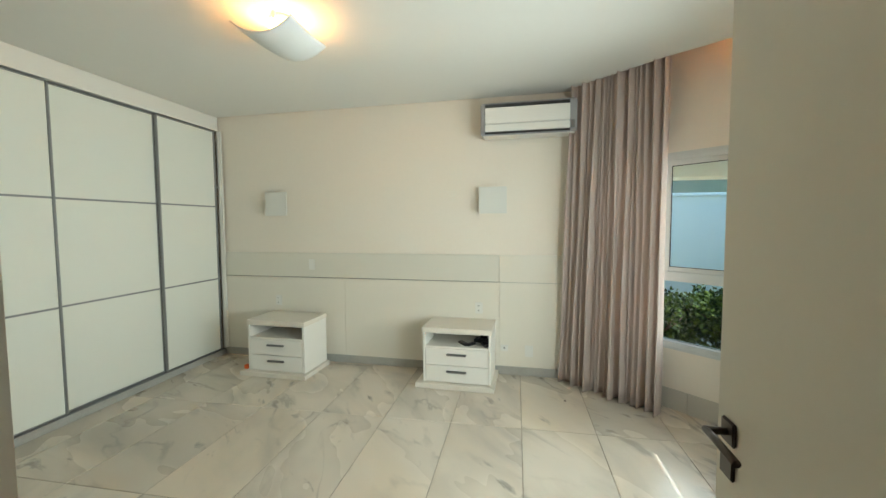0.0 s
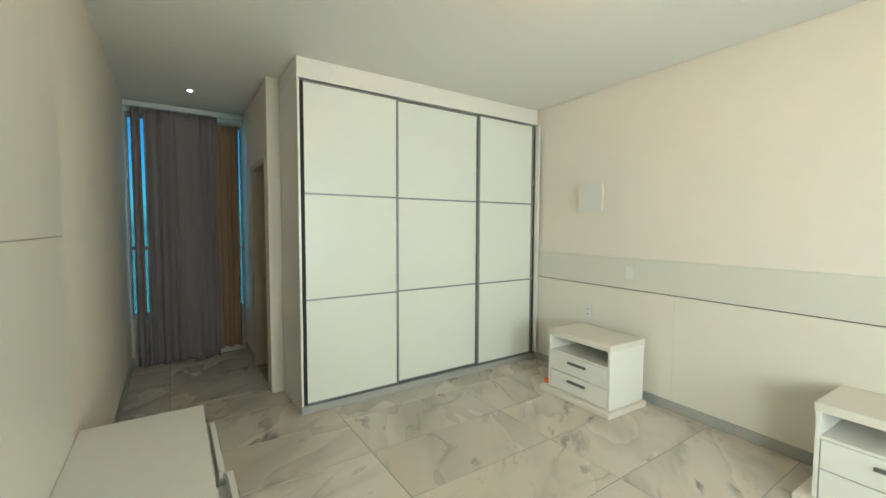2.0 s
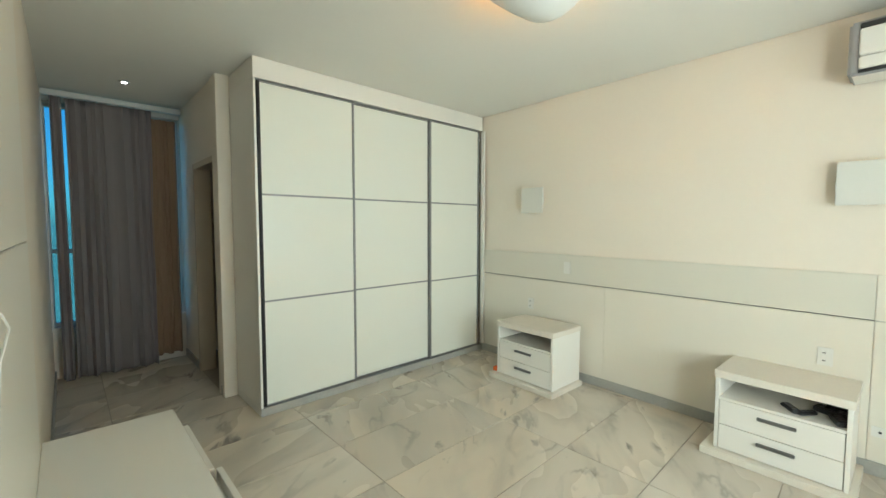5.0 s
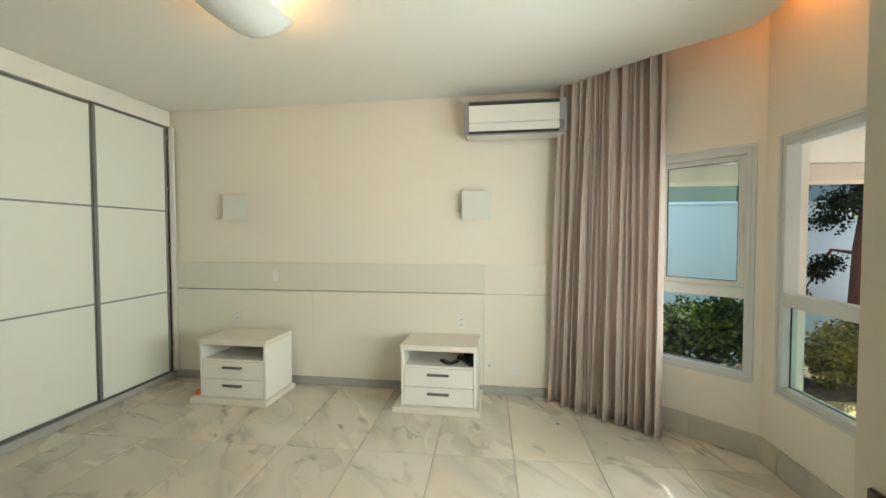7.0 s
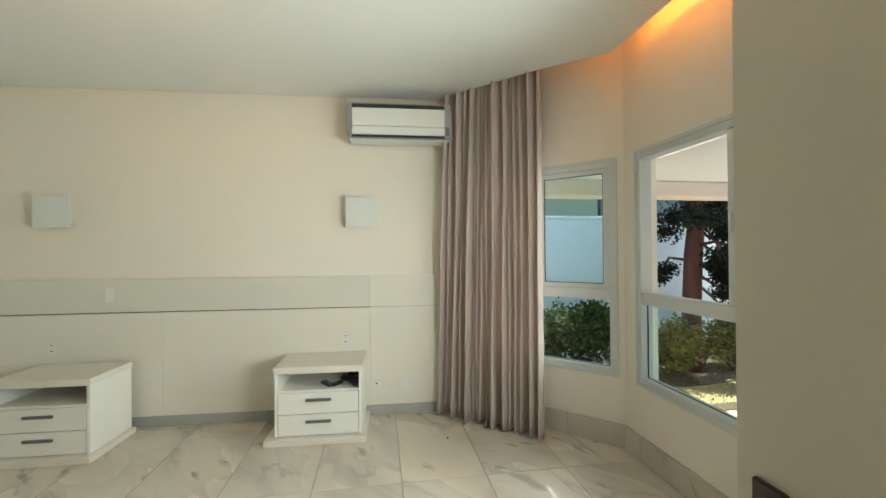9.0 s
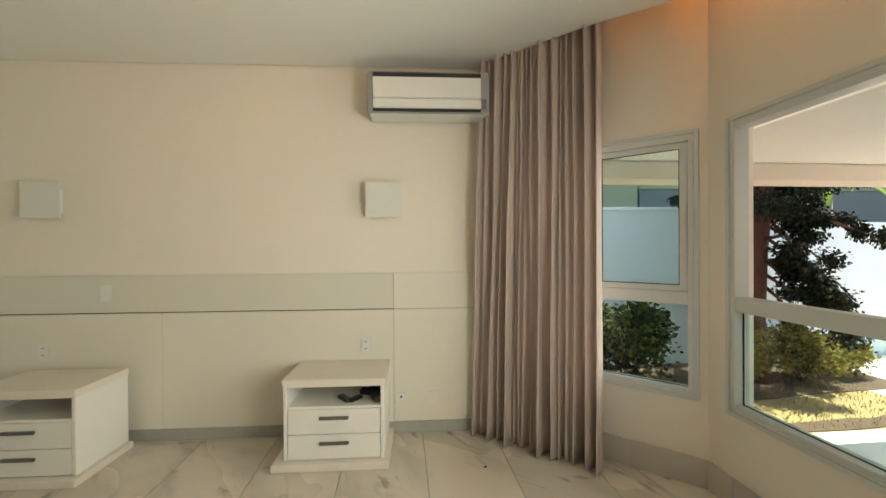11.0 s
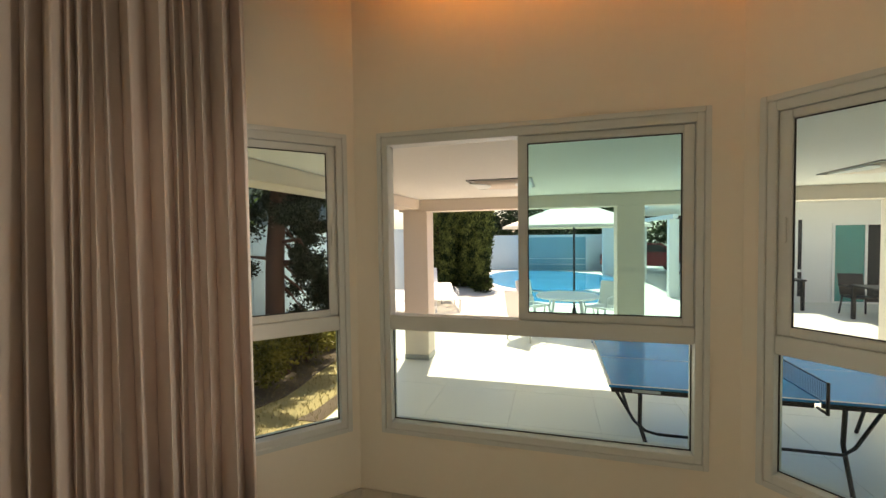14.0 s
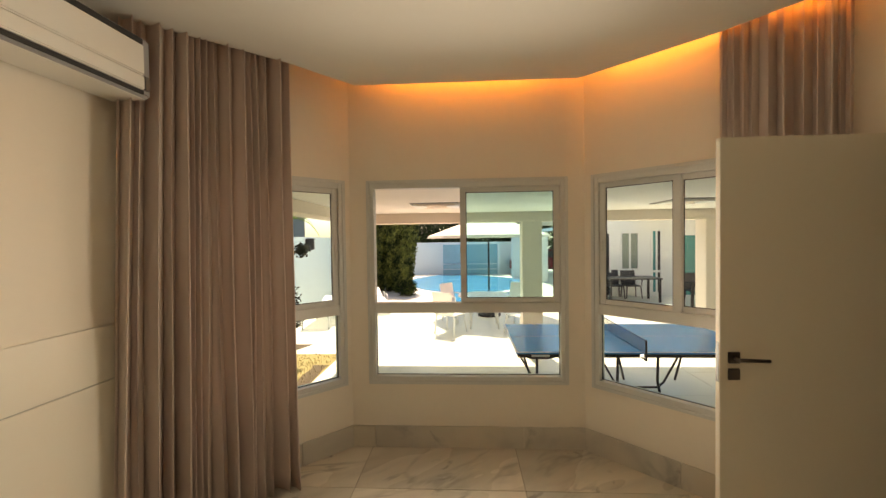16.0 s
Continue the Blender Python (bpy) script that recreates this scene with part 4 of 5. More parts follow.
# amber light strips in the cove
def led(p0, p1, watts):
    m, length = along(p0, p1)
    bm = bmesh.new()
    box(bm, 0, -0.012, 2.797, length, 0.0, 2.812, 0.002, m)
    solo("led_strip", bm, M_LED, "amber light strip lying in the ceiling cove", "light strip", "")
    a = bpy.data.lights.new("cove_light", "AREA")
    a.shape, a.size, a.size_y, a.energy, a.color = "RECTANGLE", length, 0.03, watts, (1.0, 0.35, 0.05)
    mid = (Vector(p0) + Vector(p1)) / 2
    out = m.to_3x3() @ Vector((0, 1, 0))
    ob = new("cove_light", a)
    z = Vector((0, 0, 0.055)) + out * 0.02
    eye = Vector((mid.x, mid.y, 2.815)) + z
    tgt = eye + out * 0.10 + Vector((0, 0, -0.20))
    d = Vector((p1[0] - p0[0], p1[1] - p0[1], 0)).normalized()
    fwd = (tgt - eye).normalized()
    mm = Matrix.Identity(4)
    mm.col[0][:3], mm.col[1][:3], mm.col[2][:3], mm.col[3][:3] = d, (-fwd).cross(d), -fwd, eye
    ob.matrix_basis = mm


led((1.79, 2.05), (1.79, 3.25), 0.62)
led((1.15, 1.17), (1.72, 1.76), 0.75)
led((0.84, 0.875), (1.06, 1.075), 0.32)

# corridor downlight
t = thing("downlight", pose(-4.43, 1.41, ZC), "small round recessed downlight, lit", "downlight")
part("ring", lathe(bmesh.new(), [(0.028, -0.006), (0.042, -0.005), (0.045, -0.0005)]), M_FRAME, t)
part("lens", lathe(bmesh.new(), [(0.02, -0.009), (0.02, -0.0065)]), M_SPOT, t)

# ---- door leaf ----
leaf = thing("door_leaf", pose(0.822, YD + 0.012, 0), "cream lacquered inner door standing open", "door")
part("panel", boxes((0, 0, 0.008, 0.036, 0.826, 2.073), bevel=0.002), M_DOOR, leaf)
for s, x in ((-1, 0.0), (1, 0.036)):
    xa, xb = sorted((x, x + s * 0.009))
    hd = part("rose", boxes((xa, 0.739, 1.023, xb, 0.793, 1.077), bevel=0.003), M_HANDLE, leaf, "square dark metal handle rose")
    xc = x + s * 0.05
    part("lever", tubes((((x + s * 0.009, 0.766, 1.05), (xc, 0.766, 1.05)), 0.009), (((xc, 0.772, 1.05), (xc, 0.716, 1.049), (xc, 0.636, 1.046)), 0.0085)), M_HANDLE, hd)
    part("lock_rose", boxes((xa, 0.739, 0.945, xb, 0.793, 0.999), bevel=0.003), M_HANDLE, leaf, "square dark metal lock rose")
part("latch_plate", boxes((0.008, 0.8265, 0.93, 0.028, 0.828, 1.12)), M_STEEL, leaf)
for z in (0.25, 1.05, 1.85):
    part("hinge", tubes((((0.043, -0.003, z - 0.045), (0.043, -0.003, z + 0.045)), 0.006)), M_STEEL, leaf)

# ---- sideboard ----
sb = thing("sideboard", pose(-2.22, YS + 0.021, 0), "low white lacquered sideboard with drawers slightly pulled out", "sideboard")
L_, D_, H_ = 1.55, 0.47, 0.577
part("top", boxes((0, 0, H_ - 0.03, L_, D_, H_), bevel=0.002), M_WHITE, sb)
part("side", boxes((0, 0, 0.061, 0.025, D_, H_ - 0.0305), bevel=0.002), M_WHITE, sb)
part("side", boxes((L_ - 0.025, 0, 0.061, L_, D_, H_ - 0.0305), bevel=0.002), M_WHITE, sb)
part("bottom", boxes((0.0255, 0.01, 0.061, L_ - 0.0255, D_ - 0.01, 0.085)), M_WHITE, sb)
part("back", boxes((0.0255, 0.002, 0.086, L_ - 0.0255, 0.014, H_ - 0.031)), M_WHITE, sb)
part("plinth", boxes((0.04, 0.03, 0.001, L_ - 0.04, D_ - 0.05, 0.0605)), M_BASE, sb)
for k in range(3):
    a, b = 0.10 + k * 0.49, 0.10 + k * 0.49 + 0.485
    b = min(b, L_ - 0.028)
    f = D_ + (0.022, 0.048, 0.048)[k]
    dr = part("drawer", boxes((a, f, 0.07, b, f + 0.022, H_ - 0.06), bevel=0.002), M_WHITE, sb)
    part("drawer_box", boxes((a + 0.02, D_ - 0.30, 0.095, b - 0.02, f - 0.0005, H_ - 0.10)), M_WHITE, dr)
    c, g = (a + b) / 2 - 0.10, f + 0.0225
    part("handle", boxes((c - 0.06, g, 0.44, c + 0.06, g + 0.0085, 0.445), (c - 0.06, g, 0.475, c + 0.06, g + 0.0085, 0.480), (c - 0.06, g, 0.4451, c - 0.055, g + 0.0085, 0.4749), (c + 0.055, g, 0.4451, c + 0.06, g + 0.0085, 0.4749)), M_STEEL, dr, "dark rectangular pull")

# ---- loose things ----
def device(x, y, rz, w, d, h, label):
    t = thing("remote_control", pose(x, y, 0.3885, 0, 0, rz), label, "remote control")
    part("case", boxes((-w / 2, -d / 2, 0, w / 2, d / 2, h), bevel=0.006), M_BLACK, t)
    for k in range(3):
        part("button", boxes((-w * 0.25, -d * 0.3 + k * d * 0.25, h + 0.0002, w * 0.25, -d * 0.3 + k * d * 0.25 + d * 0.12, h + 0.002)), M_STEEL, t)


device(-0.145, 4.15, 35, 0.05, 0.13, 0.022, "black remote control lying in the niche")
device(-0.075, 4.14, -40, 0.045, 0.11, 0.020, "black remote control lying in the niche")
device(0.03, 4.24, 70, 0.07, 0.16, 0.035, "black plastic box lying in the niche")
device(0.065, 4.13, 20, 0.06, 0.12, 0.03, "black plastic box lying in the niche")
t = thing("black_box", pose(0.06, 4.33, 0.3885), "upright black plastic box at the back of the niche", "box")
part("case", boxes((-0.06, -0.02, 0, 0.05, 0.02, 0.085), bevel=0.005), M_BLACK, t)
t = thing("orange_block", pose(-2.388, 4.085, 0.0465), "small orange plastic block on the plinth", "block")
part("block", boxes((-0.020, -0.02, 0, 0.020, 0.022, 0.042), bevel=0.004), M_ORANGE, t)
t = thing("dust_crumb", pose(0.76, 3.93, 0), "small dark crumb lying on the marble floor", "debris")
part("crumb", lathe(bmesh.new(), [(0.004, 0.0005), (0.010, 0.003), (0.006, 0.008)], 8), M_BLACK, t)

# marble slabs of the floor, one by one
PX, PY_ = 0.533, 1.11
for reg in (ROOM, CORRIDOR, HALL, VESTIBULE):
    for i in range(-12, 3):
        for j in range(-4, 3):
            x0, y0 = 0.92 + i * PX, 3.40 + j * PY_
            if reg is CORRIDOR:
                x0 += 0.1
            g = 0.0026
            poly = clip_poly([(x0 + g, y0 + g), (x0 + PX - g, y0 + g), (x0 + PX - g, y0 + PY_ - g), (x0 + g, y0 + PY_ - g)], reg)
            if len(poly) < 3:
                continue
            cx, cy = sum(p[0] for p in poly) / len(poly), sum(p[1] for p in poly) / len(poly)
            bm = bmesh.new()
            prism(bm, [(p[0] - cx, p[1] - cy) for p in poly], -0.02, 0.0, 0.0012)
            o = part("slab", bm, M_MARBLE, floor)
            o.matrix_basis = Matrix.Translation((cx, cy, 0))


# ---- outside: ground, terrace, veranda ----
ZG = -0.40
bm = bmesh.new()
prism(bm, [(-400, -400), (400, -400), (400, 400), (-400, 400)], ZG - 0.5, ZG - 0.03)
solo("ground", bm, M_GROUND, "bare ground reaching to the horizon")
terrace = solo("terrace", prism(bmesh.new(), [(1.25, -9.2), (30.0, -9.2), (30.0, 4.88), (1.25, 4.88)], ZG - 0.06, ZG - 0.004), M_TGROUT, "cream tiled terrace")
solo("pavement", prism(bmesh.new(), [(5.95, 4.884), (30.0, 4.884), (30.0, 7.2), (5.95, 7.2)], ZG - 0.06, ZG - 0.001), M_TERRACE, "pale paving beside the garden")
solo("lawn", prism(bmesh.new(), [(-4.0, 4.884), (5.946, 4.884), (5.946, 7.2), (-4.0, 7.2)], ZG - 0.06, ZG - 0.004), M_LAWN, "dry patchy lawn strip along the garden wall")
rnd = random.Random(4)
bm = bmesh.new()
pts = [(3.7 + 0.23 * k, 4.90 + rnd.uniform(0, 0.03)) for k in range(8)] + [(5.3 - 0.23 * k, 5.14 + rnd.uniform(-0.05, 0.05)) for k in range(8)]
prism(bm, pts, ZG - 0.02, ZG + 0.004)
solo("soil_strip", bm, M_SOIL, "bare brown soil strip at the lawn's edge")
bm = bmesh.new()
pts = [(3.0 + 0.4 * k, 5.75 + rnd.uniform(-0.1, 0.1)) for k in range(10)] + [(6.6, 7.1), (2.0, 7.1)]
prism(bm, pts, ZG - 0.02, ZG + 0.006)
solo("soil_bed", bm, M_SOIL, "dark planted bed under the shrubs")
# lawn blades and leaf litter
vv, ff = [], []
for _ in range(5500):
    x, y = rnd.uniform(1.6, 5.93), rnd.uniform(4.9, 7.1)
    a, h, w = rnd.uniform(0, 6.28), rnd.uniform(0.015, 0.05), rnd.uniform(0.003, 0.007)
    c, s = math.cos(a), math.sin(a)
    k = len(vv)
    vv += [(x - c * w, y - s * w, ZG - 0.004), (x + c * w, y + s * w, ZG - 0.004), (x + s * 0.03 * rnd.random(), y + c * 0.03 * rnd.random(), ZG + h)]
    ff.append((k, k + 1, k + 2))
M_BLADE = leafy("dry_grass_blades", (0.22, 0.16, 0.06), (0.48, 0.36, 0.15))
solo("grass", sheet_mesh("grass", vv, ff, M_BLADE), None, "short dry grass blades", "grass", "stuff")

bm = bmesh.new()
prism(bm, [(2.315, -9.0), (6.30, -9.0), (6.30, 4.85), (2.315, 4.85)], 2.09, 2.42)
prism(bm, [(1.36, 0.68), (1.36, -9.0), (2.312, -9.0), (2.312, 1.63)], 2.09, 2.42)
prism(bm, [(2.312, 3.68), (2.312, 4.85), (1.14, 4.85)], 2.09, 2.42)
solo("veranda_ceiling", bm, M_RENDER, "flat white veranda roof slab")
solo("beam_east", boxes((5.95, -9.0, 1.915, 6.298, 4.846, 2.088), bevel=0.006), M_PINK, "cream painted edge beam of the veranda")
solo("beam_north", boxes((1.6, 4.50, 1.945, 5.948, 4.846, 2.088), bevel=0.006), M_PINK, "cream painted edge beam of the veranda")


def column(x0, y0, x1, y1, label="square cream painted veranda column", z1=1.9135):
    c = thing("veranda_column", pose((x0 + x1) / 2, (y0 + y1) / 2, ZG), label, "column", "veranda columns", "structure")
    w, d = (x1 - x0) / 2, (y1 - y0) / 2
    part("shaft", boxes((-w, -d, 0.08, w, d, z1 - ZG), bevel=0.008), M_PINK, c)
    part("foot", boxes((-w - 0.006, -d - 0.006, 0.0, w + 0.006, d + 0.006, 0.079), bevel=0.004), M_BASE, c, "grey stone foot")
    return c


column(5.955, 4.39, 6.295, 4.78)
column(5.955, 1.33, 6.295, 1.67)
column(5.955, -1.73, 6.295, -1.42)
column(5.955, -5.0, 6.295, -4.68)


def ceiling_panel(cx, cy, w, d):
    """A square frame under the veranda ceiling with a bowed sheet in it."""
    t = thing("veranda_light", pose(cx, cy, 2.0895), "square veranda ceiling light with a slightly bowed white sheet, unlit", "ceiling light", "veranda lights")
    a, b = w / 2, d / 2
    part("frame", boxes((-a, -b, -0.012, a, -b + 0.014, 0), (-a, b - 0.014, -0.012, a, b, 0), (-a, -b + 0.02, -0.012, -a + 0.02, b - 0.02, 0), (a - 0.02, -b + 0.02, -0.012, a, b - 0.02, 0)), M_ALU, t)
    vv, ff, n = [], [], 12
    for j in range(n + 1):
        for i in range(2):
            v = j / n * 2 - 1
            vv.append(((i * 2 - 1) * (a - 0.03), v * (b - 0.07), -0.016 + 0.010 * v * v))
    for j in range(n):
        k = 2 * j
        ff.append((k, k + 1, k + 3, k + 2))
    s = part("sheet", sheet_mesh("sheet", vv, ff, M_PINK, True), None, t, "bowed satin sheet")
    s.modifiers.new("thick", "SOLIDIFY").thickness = 0.004
    for e in (-1, 1):
        arc = [(0.62 * a * math.cos(q), e * (b - 0.02) - e * 0.17 * math.sin(q)) for q in [math.pi * k / 12 for k in range(13)]]
        part("end_lobe", prism(bmesh.new(), arc, -0.026, -0.018), M_LAMP, t, "white half-round end of the lamp")


ceiling_panel(4.37, 3.04, 0.80, 0.64)
ceiling_panel(4.37, -0.27, 0.80, 0.64)
ceiling_panel(4.37, -3.6, 0.80, 0.64)


# ---- outer walls and buildings ----
solo("garden_wall", boxes((-6.0, 7.21, ZG - 0.05, 5.5, 7.41, 1.93), (-6.0, 7.17, 1.93, 5.5, 7.45, 1.98), bevel=0.006), M_PERIM, "white painted garden wall with a coping", "garden wall")
solo("garden_wall", boxes((5.502, 7.21, ZG - 0.05, 30.0, 7.41, 1.70), (5.502, 7.17, 1.70, 30.0, 7.45, 1.75), bevel=0.006), M_PERIM, "white painted garden wall with a coping", "garden wall")
t = thing("wall_lantern", pose(10.3, 7.208, 1.38), "dark square lantern on the garden wall", "wall lamp")
part("case", boxes((-0.17, -0.14, 0, 0.17, 0, 0.30), bevel=0.01), M_TTBLACK, t)
part("cap", boxes((-0.19, -0.16, 0.301, 0.19, 0, 0.33), bevel=0.006), M_TTBLACK, t)

nb = thing("neighbour_house", pose(0.0, 9.5, 0), "olive-beige neighbouring house behind the garden wall", "house")
part("wall", boxes((-6.0, 0, ZG, 5.2, 4, 4.2)), M_NEIGH, nb)
part("eaves", boxes((-6.2, -0.5, 3.2, 5.5, 4.2, 3.5), bevel=0.02), M_RENDER, nb)
nb = thing("neighbour_house", pose(11.5, 10.4, 0), "slate-blue neighbouring house behind the garden wall", "house")
part("wall", boxes((-5.7, 0, ZG, 6.5, 5, 4.6)), M_NEIGHB, nb)
part("band", boxes((-5.75, -0.05, 2.72, 6.55, -0.001, 2.90), bevel=0.01), M_NEIGH, nb)
part("roof", boxes((-6.0, -0.5, 4.601, 6.8, 5.4, 4.85), bevel=0.02), M_NEIGHB, nb)


def far_window(parent, y0, y1, z0, z1, x, split, slide=False, glazing=M_TEAL):
    """A white-framed window set in a wall that faces -x."""
    f = part("window", boxes((x - 0.03, y0 - 0.06, z0 - 0.06, x - 0.001, y0, z1 + 0.06), (x - 0.03, y1, z0 - 0.06, x - 0.001, y1 + 0.06, z1 + 0.06), (x - 0.03, y0, z0 - 0.06, x - 0.001, y1, z0), (x - 0.03, y0, z1, x - 0.001, y1, z1 + 0.06), (x - 0.028, (y0 + y1) / 2 - 0.03, z0, x - 0.001, (y0 + y1) / 2 + 0.03, z1), *([(x - 0.028, y0, split - 0.035, x - 0.001, (y0 + y1) / 2 - 0.03, split + 0.035), (x - 0.028, (y0 + y1) / 2 + 0.03, split - 0.035, x - 0.001, y1, split + 0.035)] if split else []), bevel=0.004), M_RENDER, parent, "white window frame")
    mid = (y0 + y1) / 2
    part("pane", boxes((x - 0.012, y0 + 0.001, z0 + 0.001, x - 0.002, mid - 0.031, z1 - 0.001)), M_DARK if slide else glazing, f, "dark pane")
    part("pane", boxes((x - 0.012, mid + 0.031, z0 + 0.001, x - 0.002, y1 - 0.001, z1 - 0.001)), glazing, f, "tinted pane")


wing = thing("house_wing", pose(0, 0, 0), "white rendered house wing with tinted glass doors", "house")
part("wall", boxes((13.0, -9.2, ZG, 13.3, -1.42, 2.75)), M_RENDER, wing)
part("roof", boxes((11.6, -9.3, 2.30, 12.99, -3.2, 2.48), bevel=0.01), M_RENDER, wing)
far_window(wing, -6.02, -4.68, ZG + 0.04, 1.66, 13.0, 0, True)
far_window(wing, -7.75, -6.95, 0.3, 1.72, 13.0, 0.62)
far_window(wing, -3.95, -3.70, ZG + 0.15, 1.82, 13.0, 0.45, True)
far_window(wing, -3.20, -2.68, 0.55, 1.75, 13.0, 0, False, M_REFLPANE)
far_window(wing, -2.25, -1.52, ZG + 0.05, 1.75, 13.0, 0, True)
side = thing("house_wing", pose(0, 0, 0), "cream house wall with a white-framed window", "house")
part("wall", boxes((8.0, -9.2, ZG, 8.3, -3.86, 2.085)), M_PINK, side)
far_window(side, -5.0, -4.24, 0.31, 1.70, 8.0, 0.80, False, M_REFLPANE)
part("sill", boxes((7.93, -5.09, 0.225, 7.999, -4.15, 0.248), bevel=0.003), M_RENDER, side)
solo("wall_terrace_south", boxes((1.3, -9.4, ZG, 13.3, -9.21, 2.75)), M_RENDER, "white rendered wall closing the terrace")

# far side of the pool
solo("pool_wall", boxes((22.4, -0.2, ZG, 22.6, 7.2, 1.42), (22.36, -0.2, 1.42, 22.64, 7.2, 1.47), bevel=0.006), M_PERIM, "white painted wall beyond the pool", "garden wall")
wf = thing("pool_waterfall", pose(22.0, 2.4, ZG), "glazed blue tiled waterfall box at the pool's end", "water feature")
part("back", boxes((0.15, -1.65, 0.0, 0.38, 1.65, 1.80), bevel=0.01), M_WFALL, wf)
part("frame", boxes((0.0, -1.70, 0.0, 0.14, -1.56, 1.86), (0.0, 1.56, 0.0, 0.14, 1.70, 1.86), (0.0, -1.56, 1.74, 0.14, 1.56, 1.86), bevel=0.01), M_PERIM, wf)
for k in range(2):
    part("band", boxes((0.08, -1.55, 0.30 + 0.30 * k, 0.145, 1.55, 0.33 + 0.30 * k), bevel=0.004), M_PERIM, wf)


def blob(cx, cy, rx, ry, seed, n=40, wob=0.07):
    r = random.Random(seed)
    ph = [r.uniform(0, 6.28) for _ in range(3)]
    out = []
    for k in range(n):
        a = 2 * math.pi * k / n
        s = 1 + wob * (math.sin(2 * a + ph[0]) + 0.6 * math.sin(3 * a + ph[1]))
        out.append((cx + rx * s * math.cos(a), cy + ry * s * math.sin(a)))
    return out


for cx, cy, rx, ry, sd, lab in ((17.9, 2.7, 3.9, 2.7, 2, "curving blue swimming pool with a pale coping"), (12.9, 2.1, 1.35, 1.5, 5, "small round blue splash pool with a pale coping")):
    pl = thing("swimming_pool", pose(cx, cy, ZG), lab, "swimming pool")
    part("coping", prism(bmesh.new(), blob(0, 0, rx + 0.28, ry + 0.28, sd), -0.02, 0.018, 0.006), M_RENDER, pl, "pale stone coping")
    part("water", prism(bmesh.new(), blob(0, 0, rx, ry, sd), 0.0, 0.024), M_WATER, pl, "rippled turquoise water")


# ---- planting ----
def foliage(blobs, n, size, seed, stretch=1.0, droop=0.0, shell=0.55):
    """Many single leaves scattered through the outer part of each clump."""
    rnd = random.Random(seed)
    vv, ff = [], []
    for cx, cy, cz, rx, ry, rz in blobs:
        for _ in range(n):
            while True:
                p = Vector((rnd.gauss(0, 1), rnd.gauss(0, 1), rnd.gauss(0, 1)))
                if p.length > 0.05:
                    break
            p.normalize()
            p *= rnd.uniform(shell, 1.08) * (1 + 0.18 * math.sin(7 * p.x + 5 * p.z + cx * 9))
            c = Vector((cx + p.x * rx, cy + p.y * ry, cz + p.z * rz))
            d = Vector((p.x + rnd.uniform(-0.8, 0.8), p.y + rnd.uniform(-0.8, 0.8), p.z * 0.5 + rnd.uniform(-0.7, 0.7) - droop))
            d.z *= stretch
            d.normalize()
            side = d.cross(Vector((rnd.uniform(-1, 1), rnd.uniform(-1, 1), rnd.uniform(-1, 1)))).normalized()
            s = size * rnd.uniform(0.6, 1.4)
            w = s * 0.36
            k = len(vv)
            up = d.cross(side) * s * 0.12
            vv += [tuple(c), tuple(c + d * s * 0.5 + side * w + up), tuple(c + d * s), tuple(c + d * s * 0.5 - side * w + up)]
            ff.append((k, k + 1, k + 2, k + 3))
    return vv, ff


def shrub(x, y, r, h, material, label, seed, leaf=0.055, n=420):
    t = thing("shrub", pose(x, y, ZG), label, "shrub", "garden shrubs")
    rnd = random.Random(seed)
    bl = [(rnd.uniform(-0.55, 0.55) * r, rnd.uniform(-0.5, 0.5) * r, h * rnd.uniform(0.35, 0.8), r * rnd.uniform(0.35, 0.55), r * rnd.uniform(0.35, 0.55), h * rnd.uniform(0.2, 0.3)) for _ in range(9)]
    bl.append((0, 0, h * 0.35, r * 0.8, r * 0.75, h * 0.36))
    part("leaves", sheet_mesh("leaves", *foliage(bl, n, leaf, seed, shell=0.2), material), None, t)
    part("stems", tubes(*[([(0, 0, 0), (rnd.uniform(-0.3, 0.3) * r, rnd.uniform(-0.3, 0.3) * r, h * 0.4), (rnd.uniform(-0.7, 0.7) * r, rnd.uniform(-0.7, 0.7) * r, h * 0.75)], [0.015, 0.011, 0.005]) for _ in range(7)], n=5), M_BARK, t)


shrub(3.05, 6.25, 0.66, 1.05, M_SHRUB, "dense dark green clipped garden shrub", 21, 0.06, 950)
shrub(2.15, 6.2, 0.5, 0.95, M_SHRUB, "dense dark green clipped garden shrub", 22, 0.06, 750)
shrub(4.42, 6.15, 0.42, 0.82, M_YSHRUB, "yellow-green leafy garden shrub", 23)
shrub(5.45, 6.20, 0.55, 0.72, M_YSHRUB, "loose yellow-green garden shrub", 24)
shrub(6.25, 6.45, 0.42, 0.55, M_YSHRUB, "loose yellow-green garden shrub", 25, 0.06, 260)
shrub(13.5, 4.85, 0.42, 0.55, M_SHRUB, "small round green shrub at the cypress foot", 26, 0.06, 350)

